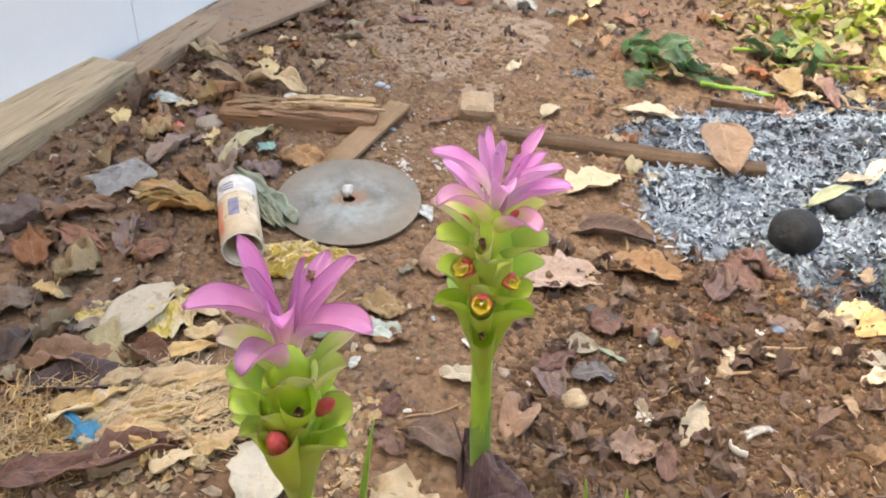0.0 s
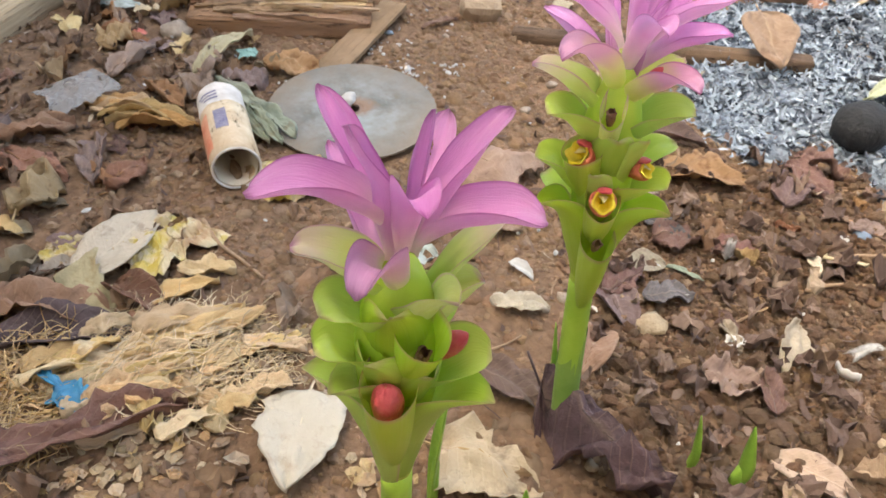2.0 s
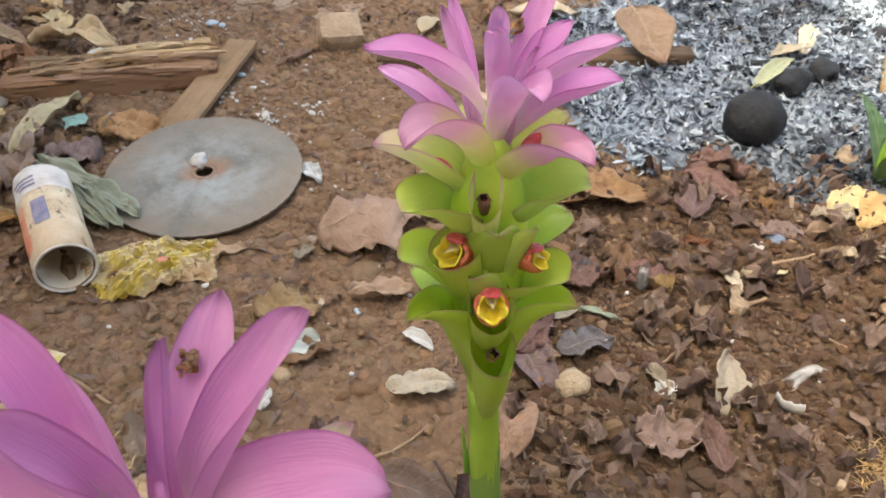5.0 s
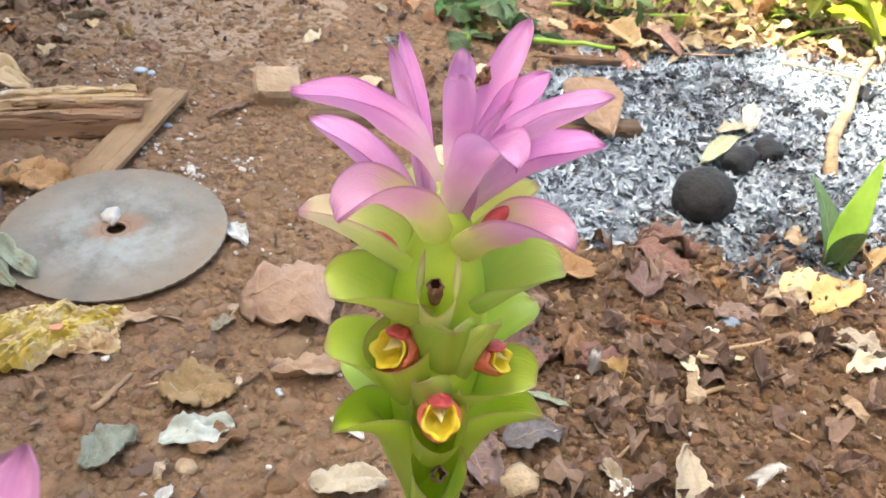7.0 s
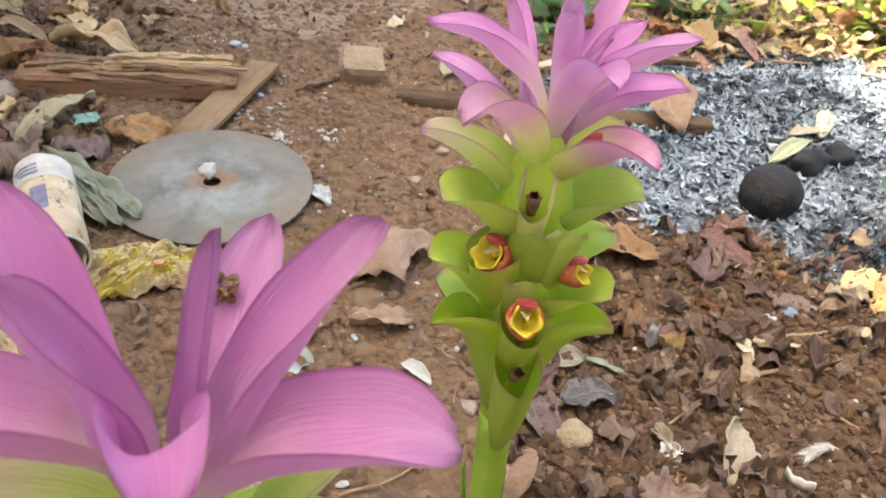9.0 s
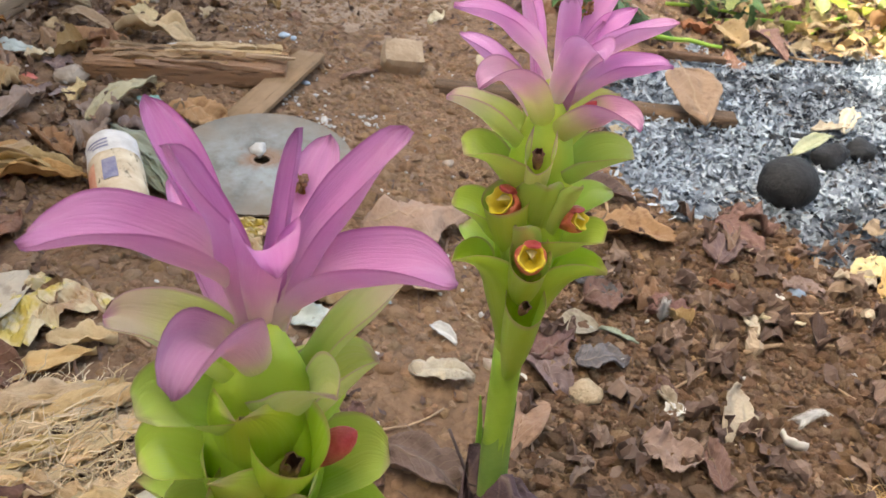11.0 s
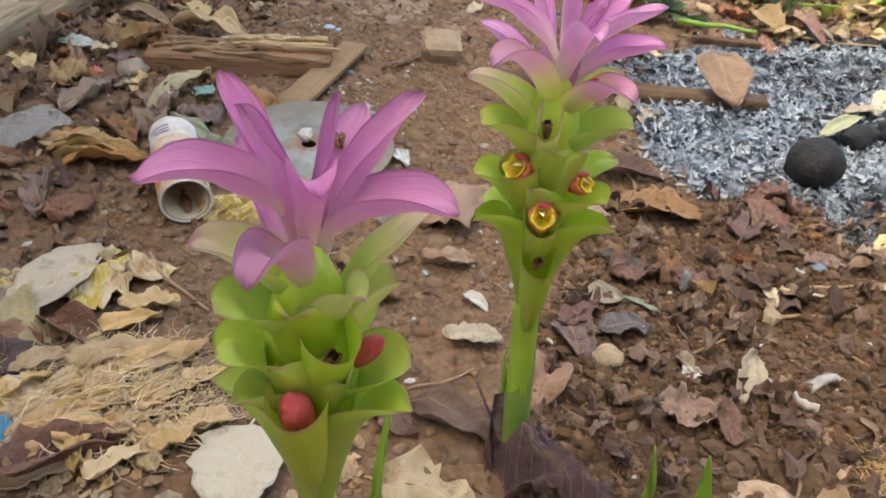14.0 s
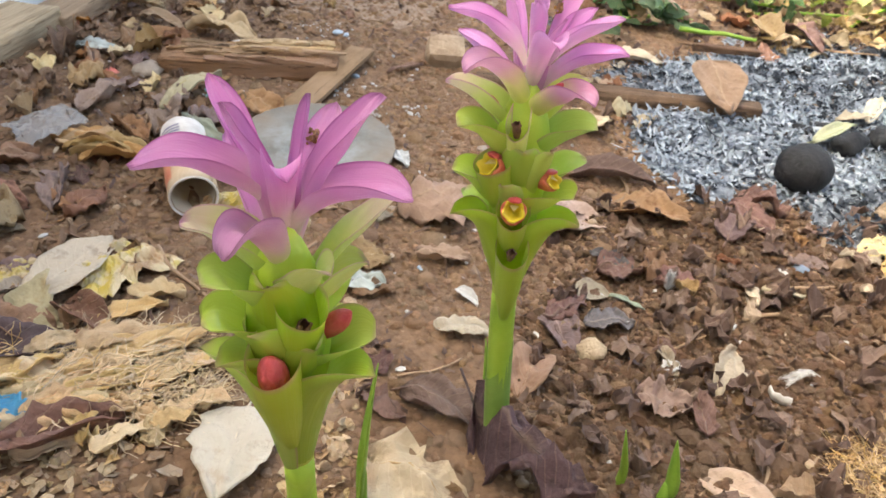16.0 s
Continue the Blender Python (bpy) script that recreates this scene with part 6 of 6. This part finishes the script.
for cx, cy, n, spread in ((-0.018, 1.036, 26, 0.012), (-0.056, 1.101, 18, 0.014), (-0.004, 1.0, 12, 0.008), (0.035, 1.056, 16, 0.014), (-0.023, 0.955, 8, 0.012), (-0.12, 1.33, 24, 0.03), (-0.2, 1.25, 18, 0.02), (-0.16, 0.985, 10, 0.012), (0.05, 1.1, 60, 0.13), (0.1, 0.85, 60, 0.14), (0.35, 0.62, 30, 0.13), (-0.35, 1.1, 60, 0.09)):
    for _ in range(n):
        v, f = crumb(rng.gauss(cx, spread), rng.gauss(cy, spread), rng.uniform(0.001, 0.0034))
        specks.append(([(p[0], p[1], p[2] + 0.003) for p in v], f))
scatter_mesh("white_specks", specks, WHITEBIT, "clusters of tiny white specks on the soil", "shell specks")
for k, (x, y, r) in enumerate(((-0.052, 1.158, 0.0065), (-0.101, 1.336, 0.01), (-0.085, 1.325, 0.007), (0.06, 0.70, 0.004))):
    stone("blue_chip", x, y, r, PALEBLUE, 540 + k, "pale blue plastic chip on soil", "plastic chip", (1, 0.7, 0.4), 0.1, 0.4, 40 * k)
stone("dark_pebble", 0.115, 1.82, 0.03, STONE, 13, "grey rounded stone on far soil")
crumpled("white_cup", 0.145, 1.85, 0.08, WHITEBIT, 25.0, "crushed white plastic cup on far soil", "cup", 10, 0.35, 0.2, 0.004)
blue = thing("blue_plastic", -0.228, 0.474, ground_z(-0.228, 0.474) + 0.012, -18)
thicken(part("sheet_scrap", sheet(leaf_points(0.032, 0.024, 31.7, arch=0.08, cup=0.3, crumple=0.3, lobes=0.5, blunt=0.3)), BLUE, blue), 0.0008)
thicken(part("torn_strip", sheet(leaf_points(0.03, 0.007, 36.7, arch=0.1, cup=0.3, crumple=0.3, lobes=0.5, blunt=0.3)), BLUE, blue, m=pose(-0.026, 0.008, 0.002, 0, 0, -15)), 0.0008)
tagged(blue, "torn bright blue plastic scrap on husk", "plastic scrap")
rng = random.Random(9)
for i in range(70):
    x, y = rng.uniform(-0.35, 0.6), rng.uniform(0.38, 1.6)
    if ash_mask(x, y) > 0 or math.hypot(x + 0.077, y - 0.911) < 0.13:
        continue
    if rng.random() < 0.55:
        stone("pebble", x, y, rng.uniform(0.0025, 0.007), rng.choice((STONE, MUDSTONE, MUDSTONE)), 200 + i, "small dull pebble in the soil", "pebble", amount=0.6, group="pebbles")
    else:
        stone("shell_fragment", x, y, rng.uniform(0.002, 0.006), WHITEBIT, 300 + i, "tiny white fragment on soil", "shell fragment", (0.6, 1.1, 0.3), 0.1, 0.3, rng.uniform(0, 180), group="white fragments")


def feather(x, y, rz, tuft, label):
    """A small downy feather: bent barbs off a quill that lies arched, or stands up as a tuft."""
    t = thing("feather", x, y, ground_z(x, y) + 0.003, rz)
    q = random.Random(4)

    def at(u):
        return Vector((0.004 * u, 0, 0.02 * u)) if tuft else Vector((-0.017 + 0.034 * u, 0, 0.011 * math.sin(math.pi * u * 0.85)))

    part("quill", tube([tuple(at(i / 8)) for i in range(9)], 0.0004, 6), FEATHER, t)
    vs, fs = [], []
    for i in range(520):
        u = q.uniform(0.05, 0.9) if tuft else q.uniform(0.3, 1.0)
        b, along = at(u), (at(min(1, u + 0.05)) - at(u - 0.05)).normalized()
        a = q.uniform(0, 6.283)
        out = Vector((math.cos(a), math.sin(a), 0.2 * math.sin(3 * a))) if tuft else Vector((0, math.cos(a), 0.5 * math.sin(a) - 0.3))
        length = q.uniform(0.004, 0.011) * (1.1 - 0.5 * u if tuft else 0.45 + 0.6 * u)
        o = len(vs)
        for k in range(4):
            p = b + along * length * 0.9 * k / 3 + out * length * 0.6 * math.sin(0.6 * k)
            w = Vector((-math.sin(a), math.cos(a), 0)) * 0.00022 * (1 - k / 3.6)
            vs += [tuple(p - w), tuple(p + w)]
        fs += [(o + 2 * k, o + 2 * k + 1, o + 2 * k + 3, o + 2 * k + 2) for k in range(3)]
    me = bpy.data.meshes.new("vane")
    me.from_pydata(vs, [], fs)
    part("vane", me, FEATHER, t)
    return tagged(t, label, "feather")


feather(0.398, 0.572, 190, False, "small white feather arched over dark litter")
feather(0.302, 0.684, 75, True, "grey-white downy feather tuft standing on soil")


# ---------------------------------------------------------------- on the ash: burnt shells, green cuttings
tagged(part("charred_coconut", blob(0.033, 2, 0.08, (1, 1, 0.92), 4), CHAR, m=pose(0.513, 0.905, ground_z(0.513, 0.905) + 0.029, 0, 0, 20)), "charred black coconut lying in grey ash", "coconut")
tagged(part("charred_husk", blob(0.021, 8, 0.3, (1.25, 0.9, 0.75), 3), CHAR, m=pose(0.604, 0.985, ground_z(0.604, 0.985) + 0.026, 0, 0, 30)), "charred lump of husk in ash", "charcoal")
tagged(part("charred_husk", blob(0.02, 14, 0.35, (1.2, 0.9, 0.7), 3), CHAR, m=pose(0.66, 1.01, ground_z(0.66, 1.01) + 0.026, 0, 0, 70)), "burnt black husk piece in ash", "charcoal")
rng = random.Random(31)
for i in range(40):
    x, y = rng.uniform(0.4, 1.0), rng.uniform(0.82, 1.4)
    if ash_mask(x, y) > 0.15 and (y < 1.08 or x > 0.66):
        stone("charcoal", x, y, rng.uniform(0.006, 0.018), CHAR, 400 + i, "small black charcoal piece in ash", "charcoal", (1.2, 0.8, 0.6), -0.5, 0.4, rng.uniform(0, 180), "charcoal pieces")


def green_cutting(x, y, rz, n, spread, seed, mat, label, leaf=(0.05, 0.03), height=0.05):
    """A cut leafy stem lying in a heap."""
    q = random.Random(seed)
    t = thing("leafy_cutting", x, y, ground_z(x, y) + 0.004, rz)
    part("stalk", tube([(-spread, 0, 0.006), (-spread * 0.3, 0.01, 0.014), (spread * 0.4, 0, 0.018), (spread, 0.01, 0.01)], [0.004, 0.0038, 0.003, 0.001], 8), SHOOT, t)
    for i in range(n):
        pts = leaf_points(q.uniform(*sorted((leaf[0] * 0.7, leaf[0] * 1.3))), leaf[1] * q.uniform(0.7, 1.3), q.uniform(0, 90), arch=q.uniform(-0.1, 0.2), cup=q.uniform(-0.3, 0.5), crumple=0.2, lobes=0.7, rows=10, cols=7)
        m = pose(q.gauss(0, spread * 0.45), q.gauss(0, spread * 0.4), q.uniform(0.004, height), q.uniform(-45, 45), q.uniform(-45, 45), q.uniform(0, 360))
        part("leaf", sheet(pts), TAN if q.random() < 0.22 else mat, t, m=m)
    return tagged(t, label, "cutting", "green cuttings")


green_cutting(0.455, 1.475, 10, 26, 0.085, 1, GREENLEAF, "heap of wilting green leaves by the ash")
green_cutting(0.42, 1.53, 70, 16, 0.08, 2, GREENLEAF, "wilting green leaves on soil by the ash")
green_cutting(0.68, 1.60, -30, 18, 0.09, 3, GREENLEAF, "green fern-like cuttings beside the ash")
twig(0.55, 1.403, 0, 0.13, 0.005, 12, "fresh green leaf stalk lying on ash", SHOOT, 0.03)
for i, (x, y) in enumerate(((0.80, 1.58), (0.95, 1.62), (0.88, 1.80), (1.06, 1.70), (0.98, 1.92), (1.16, 1.86), (0.76, 1.76), (1.12, 1.55))):
    green_cutting(x, y, 40 * i, 22, 0.13, 20 + i, LIMELEAF, "heap of yellow-green leaves in sunlight", (0.05, 0.026), 0.09)
dry_leaf(0.648, 1.43, -82, 0.105, 0.045, TAN, "tan curled dry leaf by the green cuttings", 61.0, arch=0.1, cup=0.7, crumple=0.3, lift=0.02)
dry_leaf(0.708, 1.415, -70, 0.11, 0.05, PURPLE, "dark curled leaf by the green cuttings", 62.0, arch=0.1, cup=0.6, crumple=0.2, lift=0.02)

green_cutting(1.10, 1.50, 20, 12, 0.14, 41, LIMELEAF, "large fresh green leaves in sunlight", (0.13, 0.07), 0.14)
green_cutting(1.28, 1.75, 70, 14, 0.16, 42, LIMELEAF, "large yellow-green leaves in sunlight", (0.13, 0.07), 0.16)

# a broad young blade at the edge of the ash
side_shoot = thing("leafy_shoot", 0.605, 0.797, ground_z(0.605, 0.797) - 0.003, 40)
for k, (l, w, lean, bend, rz) in enumerate(((0.13, 0.03, 12, 18, 0), (0.11, 0.03, 25, 40, 60), (0.1, 0.026, 20, 40, 200))):
    thicken(part("leaf_blade", sheet(leaf_blade(l, w, lean, bend, 0.7)), GREENLEAF if k else SHOOT, side_shoot, m=pose(0, 0, 0, 0, 0, rz)), 0.0006)
tagged(side_shoot, "young green leafy shoot at the ash edge", "shoot", "green shoots")


# ---------------------------------------------------------------- an unseen tree added behind the house, whose crown breaks the sun at the shade's edge
def shade_tree():
    t = thing("dapple_tree", -3.03, 1.6, -0.01)
    q = random.Random(12)
    part("trunk", tube([(0, 0, 0), (0.03, 0.02, 1.0), (0.1, -0.02, 2.0), (0.25, 0.0, 2.9)], [0.11, 0.09, 0.075, 0.06], 12), TWIG, t)
    items = []
    for i in range(9):
        a = radians(-60 + 15 * i)
        reach = q.uniform(1.6, 2.3)
        line = [(0.2, 0, 2.7)] + [(0.2 + reach * s * math.cos(a), reach * s * math.sin(a) * 1.2, 2.7 + 0.75 * math.sin(s * 1.9) + q.uniform(-0.05, 0.05)) for s in (0.25, 0.5, 0.75, 1.0)]
        part("limb", tube(line, [0.045, 0.034, 0.024, 0.014, 0.005], 8), TWIG, t)
        # leaf count and reach per limb set where sun patches reach the ash
        for j in range(190 if i > 2 else 250):
            s = q.uniform(0.33, 0.7 if i > 2 else 0.98) if j < 165 else q.uniform(0.7, 1.0)
            c = Vector((0.2 + reach * s * math.cos(a), reach * s * math.sin(a) * 1.2, 2.7 + 0.75 * math.sin(s * 1.9)))
            c += Vector((q.gauss(0, 0.14), q.gauss(0, 0.2), q.gauss(0, 0.1)))
            d = Euler((q.uniform(-0.6, 0.6), q.uniform(-0.6, 0.6), q.uniform(0, 6.28))).to_matrix()
            l, w = q.uniform(0.06, 0.11), q.uniform(0.025, 0.04)
            pts = [(-l / 2, 0, 0), (-l * 0.1, -w / 2, 0.008), (l / 2, 0, -0.01), (-l * 0.1, w / 2, 0.008)]
            items.append(([c + d @ Vector(p) for p in pts], [(0, 1, 2), (0, 2, 3)]))
    vs, fs = [], []
    for v, f in items:
        fs += [tuple(i + len(vs) for i in g) for g in f]
        vs += [tuple(p) for p in v]
    me = bpy.data.meshes.new("crown")
    me.from_pydata(vs, [], fs)
    part("crown", me, GREENLEAF, t, "crown of many small green leaves", smooth=False)
    return tagged(t, "leafy tree, added out of view to break up the sun", "tree")


shade_tree()


# small crumbs of frass caught in the crowns
for x, y, z, seed in ((0.1205, 0.4905, 0.3290, 3), (0.0154, 0.3505, 0.3190, 6)):
    q = random.Random(seed)
    vs, fs = [], []
    for _ in range(46):
        c = Vector((q.gauss(0, 0.001), q.gauss(0, 0.0008), q.gauss(0, 0.0014)))
        r = q.uniform(0.0005, 0.00095)
        fs += [tuple(k + len(vs) for k in f) for f in ICO_F]
        vs += [tuple(c + v * r * q.uniform(0.7, 1.2)) for v in ICO_V]
    me = bpy.data.meshes.new("frass_clump")
    me.from_pydata(vs, [], fs)
    tagged(part("frass_clump", me, FRASS, m=pose(x, y, z), smooth=False), "brown crumbly clump caught in a pink crown", "frass")
